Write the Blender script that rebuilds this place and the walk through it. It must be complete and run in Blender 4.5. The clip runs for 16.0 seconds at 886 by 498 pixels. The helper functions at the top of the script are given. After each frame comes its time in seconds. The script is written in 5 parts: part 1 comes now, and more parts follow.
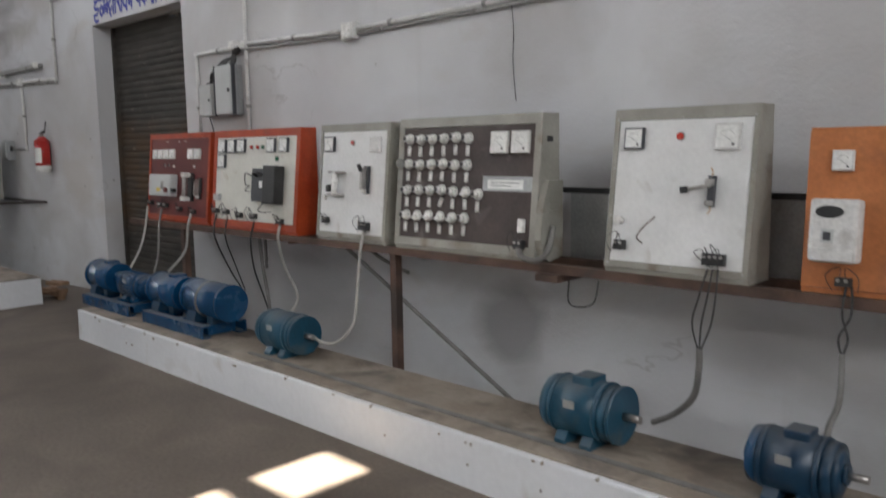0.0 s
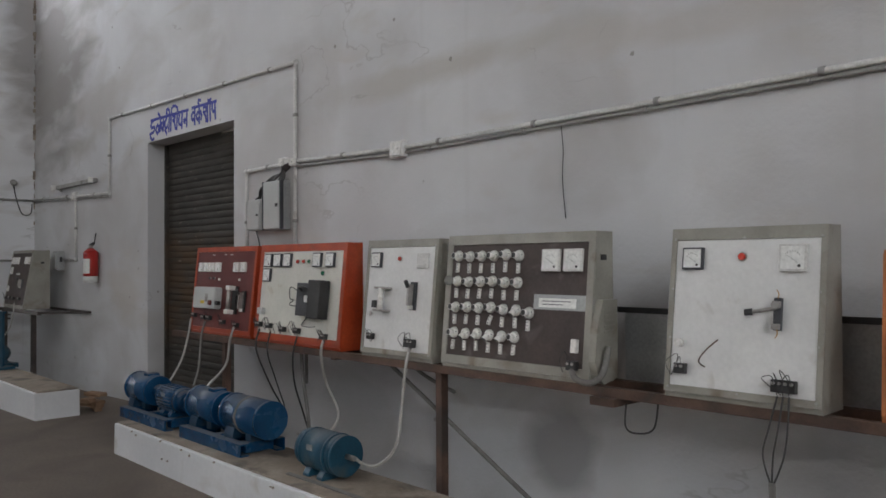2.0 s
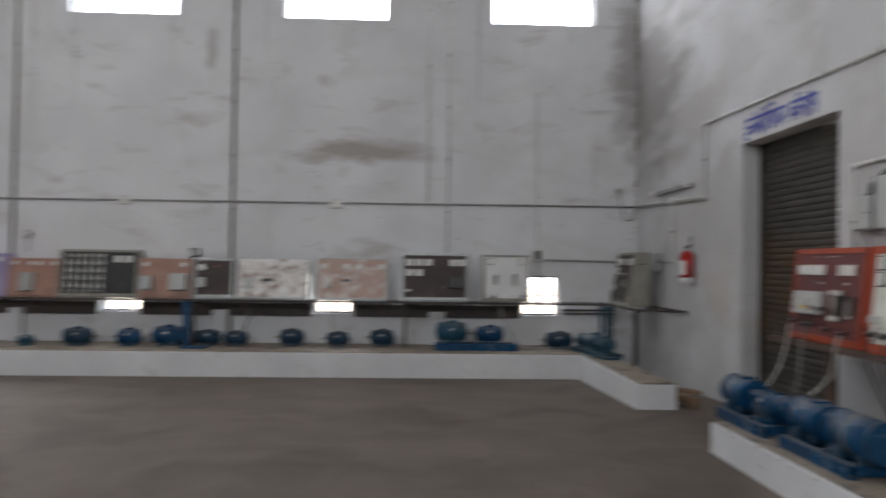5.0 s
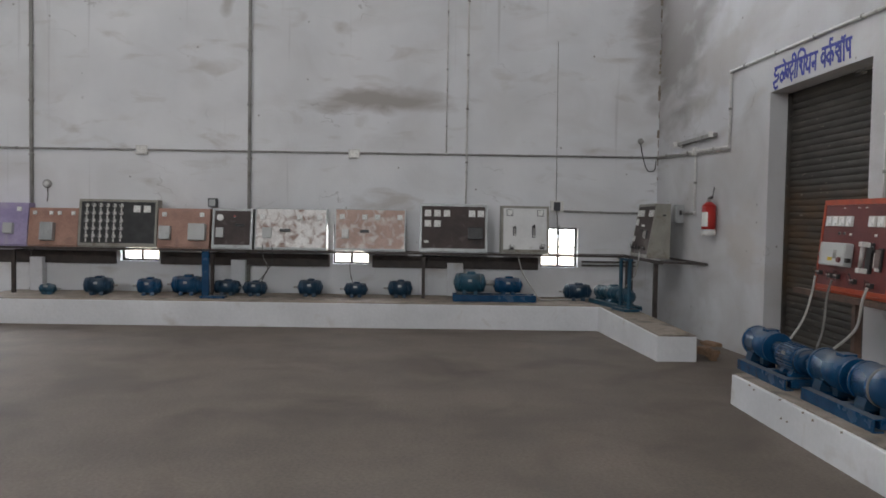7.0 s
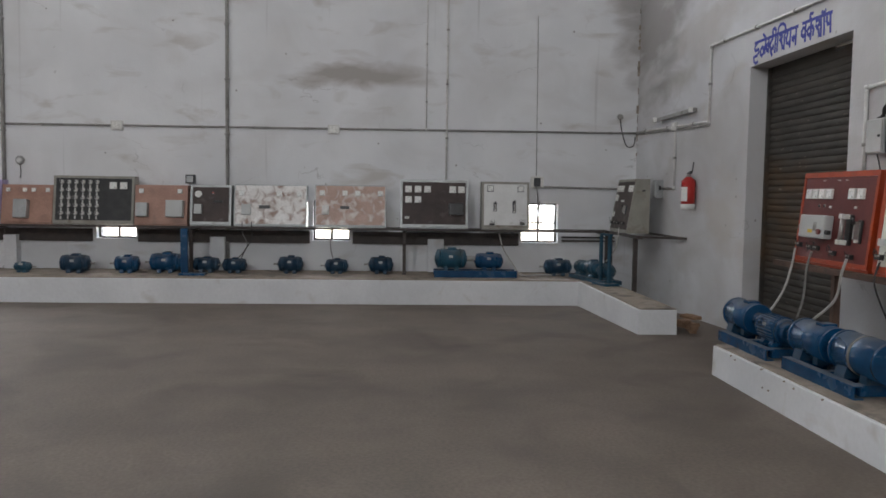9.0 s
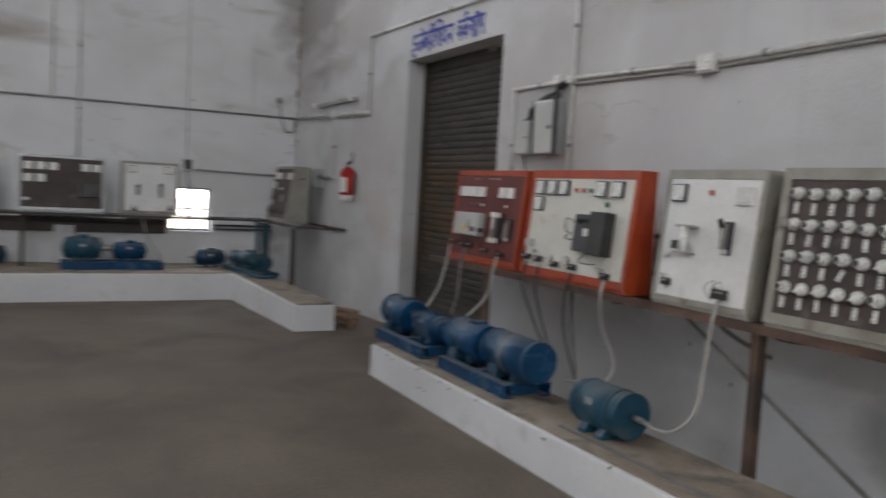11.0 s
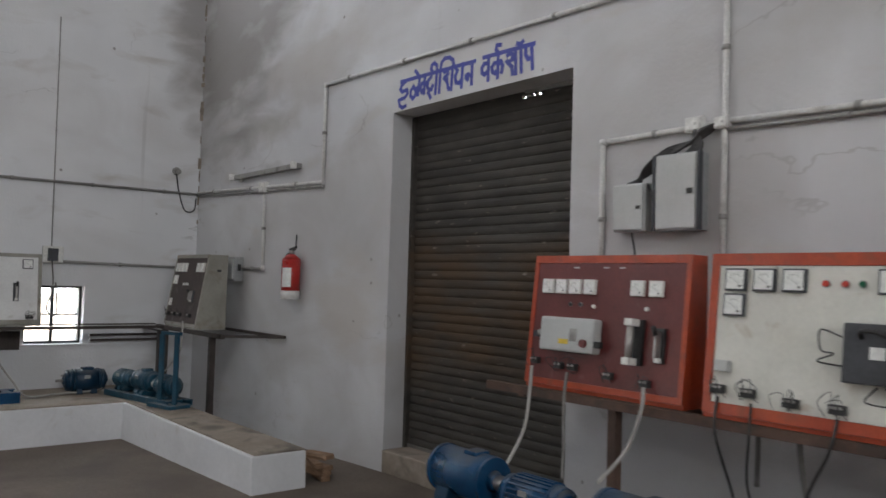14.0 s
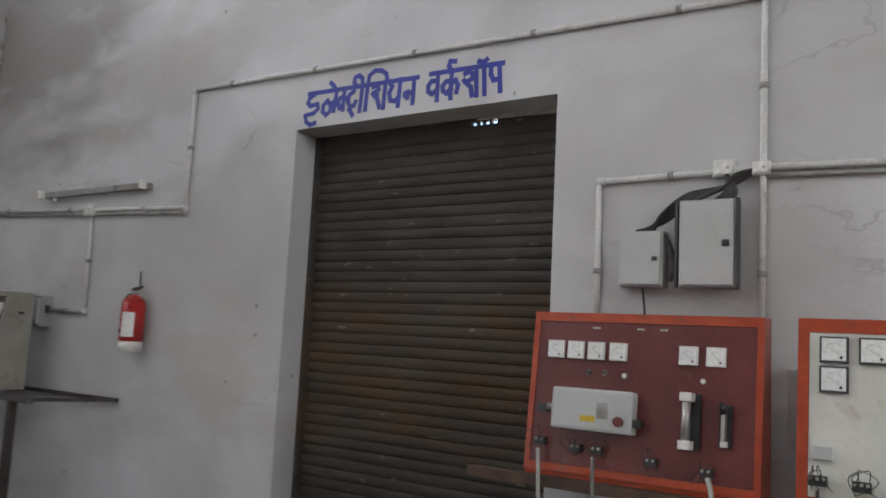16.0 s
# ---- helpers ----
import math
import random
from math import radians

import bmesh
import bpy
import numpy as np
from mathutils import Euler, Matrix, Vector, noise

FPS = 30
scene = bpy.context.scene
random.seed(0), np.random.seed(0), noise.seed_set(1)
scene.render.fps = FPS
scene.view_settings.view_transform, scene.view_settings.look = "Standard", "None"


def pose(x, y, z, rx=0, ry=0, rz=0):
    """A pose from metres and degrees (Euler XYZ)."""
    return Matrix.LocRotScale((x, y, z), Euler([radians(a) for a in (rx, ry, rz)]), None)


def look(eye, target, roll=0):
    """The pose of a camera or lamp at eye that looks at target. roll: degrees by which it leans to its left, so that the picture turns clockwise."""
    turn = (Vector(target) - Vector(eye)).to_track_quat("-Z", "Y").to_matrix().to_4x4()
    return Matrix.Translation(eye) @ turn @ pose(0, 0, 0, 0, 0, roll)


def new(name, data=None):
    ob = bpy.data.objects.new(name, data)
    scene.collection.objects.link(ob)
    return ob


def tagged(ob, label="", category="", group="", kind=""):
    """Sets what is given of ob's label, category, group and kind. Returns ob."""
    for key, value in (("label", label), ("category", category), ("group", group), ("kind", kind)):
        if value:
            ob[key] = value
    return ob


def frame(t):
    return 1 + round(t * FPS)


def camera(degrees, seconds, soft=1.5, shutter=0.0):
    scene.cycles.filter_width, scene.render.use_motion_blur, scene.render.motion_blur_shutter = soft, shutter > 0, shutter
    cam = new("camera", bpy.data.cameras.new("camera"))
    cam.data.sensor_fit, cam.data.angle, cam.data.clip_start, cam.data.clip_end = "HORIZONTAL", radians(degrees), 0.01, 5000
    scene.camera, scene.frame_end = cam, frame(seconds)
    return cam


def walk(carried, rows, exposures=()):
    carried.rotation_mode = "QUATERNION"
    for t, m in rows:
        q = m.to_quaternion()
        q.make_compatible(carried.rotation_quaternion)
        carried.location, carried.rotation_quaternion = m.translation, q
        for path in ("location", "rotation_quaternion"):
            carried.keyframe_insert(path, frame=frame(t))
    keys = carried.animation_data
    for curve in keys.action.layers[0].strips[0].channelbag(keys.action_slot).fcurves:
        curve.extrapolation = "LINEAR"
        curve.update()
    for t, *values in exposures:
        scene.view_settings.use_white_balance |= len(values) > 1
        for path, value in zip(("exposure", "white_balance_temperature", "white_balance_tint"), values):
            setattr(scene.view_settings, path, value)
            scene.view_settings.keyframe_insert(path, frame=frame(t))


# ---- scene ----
cam = camera(58.6, 16.0, soft=1.6, shutter=0.5)
PATH = [
    (0, (-11.275, 3.239, 1.358), (-9.894, 1.814, 1.107), -0.9),
    (0.5, (-11.2, 3.257, 1.369), (-9.791, 1.842, 1.26), -1.0),
    (1, (-11.176, 3.269, 1.369), (-9.759, 1.858, 1.337), -0.4),
    (1.5, (-11.171, 3.25, 1.374), (-9.736, 1.857, 1.382), -0.3),
    (2, (-11.172, 3.239, 1.376), (-9.723, 1.862, 1.411), -0.3),
    (2.5, (-11.179, 3.23, 1.381), (-9.712, 1.872, 1.437), -0.4),
    (3, (-11.153, 3.241, 1.379), (-9.652, 1.922, 1.458), -0.3),
    (3.5, (-11.118, 3.271, 1.378), (-9.436, 2.193, 1.456), 0.2),
    (4, (-11.092, 3.317, 1.368), (-9.29, 2.453, 1.444), 0.7),
    (4.5, (-11.066, 3.285, 1.356), (-9.148, 2.723, 1.421), 0.8),
    (5, (-11.079, 3.266, 1.347), (-9.081, 3.172, 1.389), 0.8),
    (5.2, (-11.049, 3.258, 1.362), (-9.051, 3.337, 1.39), 0.7),
    (7.5, (-11.012, 3.315, 1.309), (-9.016, 3.229, 1.2), 1.0),
    (8, (-11.021, 3.357, 1.289), (-9.027, 3.269, 1.16), 0.8),
    (10.3, (-10.919, 3.333, 1.316), (-8.962, 2.944, 1.169), 1.8),
    (10.5, (-10.826, 3.294, 1.315), (-8.912, 2.733, 1.171), 2.3),
    (11, (-10.51, 3.186, 1.331), (-8.744, 2.257, 1.189), 3.2),
    (11.5, (-10.081, 3.213, 1.331), (-8.535, 1.949, 1.219), 4.1),
    (12, (-9.741, 3.192, 1.34), (-8.2, 1.921, 1.237), 3.9),
    (12.5, (-9.319, 3.194, 1.366), (-7.782, 1.916, 1.305), 4.1),
    (13, (-8.94, 3.225, 1.384), (-7.397, 1.954, 1.351), 2.8),
    (13.5, (-8.568, 3.233, 1.364), (-7.019, 1.97, 1.428), 1.8),
    (14, (-8.18, 3.281, 1.351), (-6.632, 2.018, 1.437), 1.7),
    (14.5, (-7.853, 3.349, 1.358), (-6.332, 2.053, 1.457), 1.8),
    (15, (-7.49, 3.345, 1.356), (-6.02, 1.993, 1.465), 1.8),
    (15.5, (-7.162, 3.352, 1.359), (-5.888, 1.822, 1.551), 1.0),
    (16, (-6.863, 3.367, 1.369), (-5.769, 1.708, 1.595), 2.9),
]
EXPO = ((0.0, 3.2), (1.5, 2.9), (4.0, 2.85), (5.0, 2.95), (8.0, 3.1), (10.5, 3.0), (12.5, 3.2), (14.0, 3.05), (16.0, 3.15))
walk(cam, [(t, look(eye, target, roll)) for t, eye, target, roll in PATH], EXPO)

# ---- world, sun, daylight lamps ----
SUN_DIR = Vector((-0.22, 0.30, 0.93)).normalized()
world = bpy.data.worlds.new("sky")
scene.world = world
world.use_nodes = True
wn = world.node_tree.nodes
sky = wn.new("ShaderNodeTexSky")
sky.sky_type = 'NISHITA'
sky.sun_disc = False
sky.sun_elevation = math.asin(SUN_DIR.z)
sky.sun_rotation = math.atan2(SUN_DIR.x, SUN_DIR.y)
wn["Background"].inputs[1].default_value = 0.05
world.node_tree.links.new(sky.outputs[0], wn["Background"].inputs[0])
sun = new("sun", bpy.data.lights.new("sun", 'SUN'))
sun.data.energy, sun.data.angle, sun.data.color = 5.0, radians(0.5), (1.0, 0.93, 0.82)
sun.matrix_world = look(SUN_DIR * 30, (0, 0, 0))
scene.view_settings.exposure = 3.1


def area_lamp(x, y, z, tx, ty, tz, w, h, power, col=(0.93, 0.97, 1.0)):
    ob = new("window_daylight", bpy.data.lights.new("window_daylight", 'AREA'))
    ob.data.shape, ob.data.size, ob.data.size_y, ob.data.energy, ob.data.color = 'RECTANGLE', w, h, power, col
    ob.matrix_world = look((x, y, z), (tx, ty, tz))
    return ob


HALL_W, HALL_Y, HALL_H = -18.0, 13.0, 7.2
UPPER = [(0.635, 2.086), (3.555, 5.015), (6.49, 7.955), (9.50, 10.95)]
LOWER = [(1.10, 1.62), (4.01, 4.52), (6.92, 7.45)]
GATE = (9.29, 11.6, 0.0, 2.96)
UPZ = 4.79
# unseen lamps added under the closed roof and along the windowless west wall
DAY = (1.0, 0.985, 0.985)
for bx, by, power in ((-8.2, 4.4, 3.0), (-6.0, 4.4, 7.5), (-4.0, 8.5, 10)):
    area_lamp(bx, by, HALL_H - 0.02, bx, by - 1.0, 0, 1.0, 0.5, power, DAY)
for wy, power in ((2.0, 10), (4.5, 42), (8.5, 46)):
    area_lamp(HALL_W + 0.02, wy, 4.6, 0, wy + 1.0, 2.6, 1.8, 1.6, power, (0.95, 0.975, 1.0))
# lamps at the high windows and the gate
for a, b_ in UPPER:
    area_lamp(-0.02, (a + b_) / 2, 5.45, -9, (a + b_) / 2, 3.6, 1.4, 1.3, 4.0, (0.92, 0.95, 1.0))
area_lamp(-0.02, 10.4, 1.2, -8, 9, 0.6, 2.2, 2.1, 4.0, (0.95, 0.97, 1.0))


# ---- materials ----
def principled(name):
    m = bpy.data.materials.new(name)
    m.use_nodes = True
    return m, m.node_tree.nodes, m.node_tree.links, m.node_tree.nodes["Principled BSDF"]


def surface(name, a, b, rough=0.6, metal=0.0, scale=6.0, fine=60.0, bump=0.15, dirt=None, dirt_at=0.62, dirt_scale=2.0, stretch=(1, 1, 1), spread=0.12):
    """Two tones mixed by coarse noise, fine grain, optional dirt patches, bump and uneven gloss."""
    m, n, l, p = principled(name)
    co = n.new("ShaderNodeTexCoord")
    mp = n.new("ShaderNodeMapping")
    mp.inputs["Scale"].default_value = stretch
    l.new(co.outputs["Object"], mp.inputs[0])
    n1 = n.new("ShaderNodeTexNoise")
    n1.inputs["Scale"].default_value, n1.inputs["Detail"].default_value = scale, 6
    n2 = n.new("ShaderNodeTexNoise")
    n2.inputs["Scale"].default_value, n2.inputs["Detail"].default_value = fine, 4
    for k in (n1, n2):
        l.new(mp.outputs[0], k.inputs["Vector"])
    r1 = n.new("ShaderNodeValToRGB")
    r1.color_ramp.elements[0].position, r1.color_ramp.elements[1].position = 0.35, 0.68
    r1.color_ramp.elements[0].color, r1.color_ramp.elements[1].color = (*a, 1), (*b, 1)
    l.new(n1.outputs[0], r1.inputs[0])
    hsv = n.new("ShaderNodeHueSaturation")
    l.new(r1.outputs[0], hsv.inputs["Color"])
    mr = n.new("ShaderNodeMapRange")
    mr.inputs["From Min"].default_value, mr.inputs["From Max"].default_value = 0.3, 0.7
    mr.inputs["To Min"].default_value, mr.inputs["To Max"].default_value = 1 - spread, 1 + spread
    l.new(n2.outputs[0], mr.inputs[0])
    l.new(mr.outputs[0], hsv.inputs["Value"])
    out = hsv.outputs[0]
    if dirt:
        n3 = n.new("ShaderNodeTexNoise")
        n3.inputs["Scale"].default_value, n3.inputs["Detail"].default_value, n3.inputs["Distortion"].default_value = dirt_scale, 8, 0.6
        l.new(mp.outputs[0], n3.inputs["Vector"])
        r3 = n.new("ShaderNodeMapRange")
        r3.inputs["From Min"].default_value, r3.inputs["From Max"].default_value = dirt_at - 0.08, dirt_at + 0.12
        l.new(n3.outputs[0], r3.inputs[0])
        mx = n.new("ShaderNodeMix")
        mx.data_type = 'RGBA'
        l.new(r3.outputs[0], mx.inputs["Factor"])
        l.new(out, mx.inputs["A"])
        mx.inputs["B"].default_value = (*dirt, 1)
        out = mx.outputs["Result"]
    l.new(out, p.inputs["Base Color"])
    rr = n.new("ShaderNodeMapRange")
    rr.inputs["To Min"].default_value, rr.inputs["To Max"].default_value = max(0.05, rough - 0.12), min(1, rough + 0.12)
    l.new(n1.outputs[0], rr.inputs[0])
    l.new(rr.outputs[0], p.inputs["Roughness"])
    p.inputs["Metallic"].default_value = metal
    if bump:
        bp = n.new("ShaderNodeBump")
        bp.inputs["Strength"].default_value, bp.inputs["Distance"].default_value = bump, 0.01
        l.new(n2.outputs[0], bp.inputs["Height"])
        l.new(bp.outputs[0], p.inputs["Normal"])
    return m


def dusty(m, dust, top):
    """Lays settled dust on the upward faces of a painted surface, broken by noise."""
    n, l = m.node_tree.nodes, m.node_tree.links
    p = n["Principled BSDF"]
    g = n.new("ShaderNodeNewGeometry")
    sep = n.new("ShaderNodeSeparateXYZ")
    l.new(g.outputs["Normal"], sep.inputs[0])
    nz = n.new("ShaderNodeTexNoise")
    nz.inputs["Scale"].default_value, nz.inputs["Detail"].default_value = 9, 7
    l.new(g.outputs["Position"], nz.inputs["Vector"])
    ad = n.new("ShaderNodeMath")
    ad.operation = 'MULTIPLY_ADD'
    l.new(nz.outputs[0], ad.inputs[0])
    ad.inputs[1].default_value = 0.7
    l.new(sep.outputs[2], ad.inputs[2])
    r = n.new("ShaderNodeMapRange")
    r.inputs["From Min"].default_value, r.inputs["From Max"].default_value, r.inputs["To Max"].default_value = 0.85, 1.4, top
    l.new(ad.outputs[0], r.inputs[0])
    mx = n.new("ShaderNodeMix")
    mx.data_type = 'RGBA'
    l.new(r.outputs[0], mx.inputs["Factor"])
    l.new(p.inputs["Base Color"].links[0].from_socket, mx.inputs["A"])
    mx.inputs["B"].default_value = (*dust, 1)
    l.new(mx.outputs["Result"], p.inputs["Base Color"])
    rg = n.new("ShaderNodeMix")
    l.new(r.outputs[0], rg.inputs[0])
    l.new(p.inputs["Roughness"].links[0].from_socket, rg.inputs[2])
    rg.inputs[3].default_value = 0.8
    l.new(rg.outputs[0], p.inputs["Roughness"])


def plaster(name, a, b, grime, grime_at, streak, crack=0.005, stains_and_shade=()):
    """Old limewash: cloudy tone, smeared grime, hairline cracks, dark chips, rain streaks, placed stains and painted
    shade.
    """
    m, n, l, p = principled(name)
    co = n.new("ShaderNodeTexCoord")

    def noise_of(scale, detail=6, stretch=(1, 1, 1), distort=0.0, shift=0.0):
        mp = n.new("ShaderNodeMapping")
        mp.inputs["Scale"].default_value, mp.inputs["Location"].default_value = stretch, (shift, shift * 0.7, shift * 1.3)
        l.new(co.outputs["Object"], mp.inputs[0])
        k = n.new("ShaderNodeTexNoise")
        k.inputs["Scale"].default_value, k.inputs["Detail"].default_value, k.inputs["Distortion"].default_value = scale, detail, distort
        l.new(mp.outputs[0], k.inputs["Vector"])
        return k.outputs[0]

    def ranged(v, lo, hi, top=1.0):
        r = n.new("ShaderNodeMapRange")
        r.inputs["From Min"].default_value, r.inputs["From Max"].default_value, r.inputs["To Max"].default_value = lo, hi, top
        l.new(v, r.inputs[0])
        return r.outputs[0]

    def math2(op, u, v):
        k = n.new("ShaderNodeMath")
        k.operation = op
        for s, w in zip(k.inputs, (u, v)):
            if isinstance(w, (int, float)):
                s.default_value = w
            else:
                l.new(w, s)
        return k.outputs[0]

    def over(under, colour, fac):
        mx = n.new("ShaderNodeMix")
        mx.data_type = 'RGBA'
        l.new(fac, mx.inputs["Factor"])
        if isinstance(under, tuple):
            mx.inputs["A"].default_value = (*under, 1)
        else:
            l.new(under, mx.inputs["A"])
        mx.inputs["B"].default_value = (*colour, 1)
        return mx.outputs["Result"]
    col = over(a, b, ranged(noise_of(1.1), 0.35, 0.65))
    col = over(col, grime, ranged(noise_of(0.75, 9, (1, 1, 1.5), 0.9, 3.1), grime_at - 0.06, grime_at + 0.22, 0.75))
    col = over(col, (0.50, 0.47, 0.44), ranged(noise_of(2.6, 9, (0.55, 0.55, 1.6), 0.5, 9.4), 0.59, 0.76, 0.75))
    col = over(col, (0.44, 0.43, 0.43), ranged(noise_of(7.0, 3, (1, 1, 0.035), 0.0, 5.0), 0.66, 0.74, streak))
    for cx, cy, cz, wide, high, tone, top in stains_and_shade:
        mp = n.new("ShaderNodeMapping")
        mp.vector_type = 'TEXTURE'
        mp.inputs["Location"].default_value, mp.inputs["Scale"].default_value = (cx, cy, cz), (wide, wide, high)
        l.new(co.outputs["Object"], mp.inputs[0])
        ln = n.new("ShaderNodeVectorMath")
        ln.operation = 'LENGTH'
        l.new(mp.outputs[0], ln.inputs[0])
        ragged = math2('ADD', ln.outputs["Value"], math2('MULTIPLY', math2('SUBTRACT', noise_of(2.4, 7, (0.6, 0.6, 1.4), 0.4, cz), 0.5), 2.2))
        col = over(col, tone, ranged(ragged, 1.15, 0.45, top))
    line = ranged(math2('ABSOLUTE', math2('SUBTRACT', noise_of(0.9, 5, (1, 1, 1.8), 0.3, 1.7), 0.5), 0.0), crack, crack * 0.25)
    col = over(col, (0.30, 0.28, 0.27), math2('MULTIPLY', line, ranged(noise_of(1.6, 2, shift=7.7), 0.57, 0.66, 0.4)))
    vo = n.new("ShaderNodeTexVoronoi")
    vo.inputs["Scale"].default_value = 3.2
    l.new(co.outputs["Object"], vo.inputs["Vector"])
    chips = ranged(math2('ADD', vo.outputs["Distance"], math2('MULTIPLY', noise_of(60, 2), 0.05)), 0.075, 0.06)
    col = over(col, (0.22, 0.20, 0.18), math2('MULTIPLY', chips, 0.75))
    l.new(col, p.inputs["Base Color"])
    p.inputs["Roughness"].default_value = 0.9
    bp = n.new("ShaderNodeBump")
    bp.inputs["Strength"].default_value, bp.inputs["Distance"].default_value = 0.35, 0.02
    l.new(math2('ADD', math2('MULTIPLY', noise_of(5, 6), 0.7), math2('MULTIPLY', noise_of(45, 3), 0.3)), bp.inputs["Height"])
    l.new(bp.outputs[0], p.inputs["Normal"])
    return m


# low patches under the rack paint the panels' shade onto the wall, with grime
M_WALL = plaster("whitewashed_plaster", (0.53, 0.525, 0.535), (0.62, 0.62, 0.63), (0.40, 0.38, 0.365), 0.51, 0.15, 0.006, (
    (-0.7, 0, 3.9, 1.3, 1.5, (0.27, 0.25, 0.235), 0.8), (-2.3, 0, 3.2, 0.8, 0.35, (0.44, 0.41, 0.38), 0.6), (-1.6, 0, 2.75, 0.7, 0.16, (0.38, 0.36, 0.33), 0.7),
    (-3.0, 0, 1.15, 0.5, 0.4, (0.50, 0.46, 0.42), 0.6), (-8.65, 0, 0.42, 0.22, 0.26, (0.30, 0.29, 0.29), 0.8), (-6.9, 0, 0.50, 0.5, 0.25, (0.38, 0.37, 0.37), 0.6),
    (-7.6, 0, 2.55, 1.3, 0.10, (0.46, 0.44, 0.41), 0.7), (-10.3, 0, 0.55, 0.7, 0.25, (0.40, 0.38, 0.37), 0.6), (-9.4, 0, 2.45, 0.9, 0.10, (0.48, 0.45, 0.42), 0.6)))
M_WALL_FAR = plaster("streaked_plaster", (0.70, 0.705, 0.72), (0.78, 0.785, 0.80), (0.60, 0.585, 0.58), 0.58, 0.45, 0.005, (
    (0, 3.85, 2.94, 0.95, 0.17, (0.40, 0.37, 0.345), 0.95), (0, 0.05, 4.3, 0.35, 1.3, (0.36, 0.34, 0.33), 0.8), (0, 6.0, 4.3, 0.10, 0.3, (0.42, 0.40, 0.38), 0.7)))
M_CEIL = surface("ceiling_sheet", (0.11, 0.105, 0.10), (0.16, 0.155, 0.15), 0.8, 0, 2, 30, 0.1)
M_FLOOR = surface("dusty_concrete", (0.115, 0.090, 0.070), (0.165, 0.132, 0.105), 0.8, 0, 1.6, 45, 0.25, (0.092, 0.071, 0.056), 0.58, 1.1, spread=0.14)
M_PLINTH = surface("limewashed_plinth", (0.66, 0.665, 0.68), (0.76, 0.765, 0.78), 0.85, 0, 1.5, 30, 0.25, (0.50, 0.46, 0.42), 0.68, 2.6, spread=0.03)
M_PLTOP = surface("worn_cement_top", (0.24, 0.195, 0.155), (0.36, 0.305, 0.25), 0.85, 0, 3.5, 40, 0.3, (0.12, 0.10, 0.085), 0.58, 3.5, spread=0.08)
def shutter_material():
    """Grey-brown roller slats with a rusty middle band and pale scratches."""
    m, n, l, p = principled("dusty_shutter_steel")
    g = n.new("ShaderNodeNewGeometry")

    def noise_of(scale, detail, stretch):
        mp = n.new("ShaderNodeMapping")
        mp.inputs["Scale"].default_value = stretch
        l.new(g.outputs["Position"], mp.inputs[0])
        k = n.new("ShaderNodeTexNoise")
        k.inputs["Scale"].default_value, k.inputs["Detail"].default_value = scale, detail
        l.new(mp.outputs[0], k.inputs["Vector"])
        return k.outputs[0]

    def ranged(v, lo, hi, top=1.0):
        r = n.new("ShaderNodeMapRange")
        r.inputs["From Min"].default_value, r.inputs["From Max"].default_value, r.inputs["To Max"].default_value = lo, hi, top
        l.new(v, r.inputs[0])
        return r.outputs[0]

    def over(under, colour, fac):
        mx = n.new("ShaderNodeMix")
        mx.data_type = 'RGBA'
        l.new(fac, mx.inputs["Factor"])
        if isinstance(under, tuple):
            mx.inputs["A"].default_value = (*under, 1)
        else:
            l.new(under, mx.inputs["A"])
        mx.inputs["B"].default_value = (*colour, 1)
        return mx.outputs["Result"]
    sep = n.new("ShaderNodeSeparateXYZ")
    l.new(g.outputs["Position"], sep.inputs[0])
    wob = n.new("ShaderNodeMath")
    wob.operation = 'MULTIPLY_ADD'
    l.new(noise_of(1.5, 4, (1, 1, 2)), wob.inputs[0])
    wob.inputs[1].default_value = 0.5
    l.new(sep.outputs[2], wob.inputs[2])
    ramp = n.new("ShaderNodeValToRGB")
    e = ramp.color_ramp.elements
    e[0].position, e[0].color = 0.30, (0, 0, 0, 1)
    e[1].position, e[1].color = 0.36, (1, 1, 1, 1)
    for pos, c in ((0.60, 1), (0.66, 0)):
        k = e.new(pos)
        k.color = (c, c, c, 1)
    l.new(ranged(wob.outputs[0], 0.0, 3.0), ramp.inputs[0])
    col = over((0.048, 0.044, 0.040), (0.074, 0.067, 0.059), ranged(noise_of(3, 6, (1, 1, 4)), 0.35, 0.65))
    band = n.new("ShaderNodeMath")
    band.operation = 'MULTIPLY'
    l.new(ramp.outputs[0], band.inputs[0])
    l.new(ranged(noise_of(2.2, 6, (1, 1, 3)), 0.25, 0.6), band.inputs[1])
    col = over(col, (0.088, 0.058, 0.036), band.outputs[0])
    col = over(col, (0.26, 0.23, 0.19), ranged(noise_of(9, 7, (1, 1, 3.2)), 0.665, 0.75, 0.8))
    l.new(col, p.inputs["Base Color"])
    p.inputs["Roughness"].default_value = 0.75
    p.inputs["Specular IOR Level"].default_value = 0.25
    return m


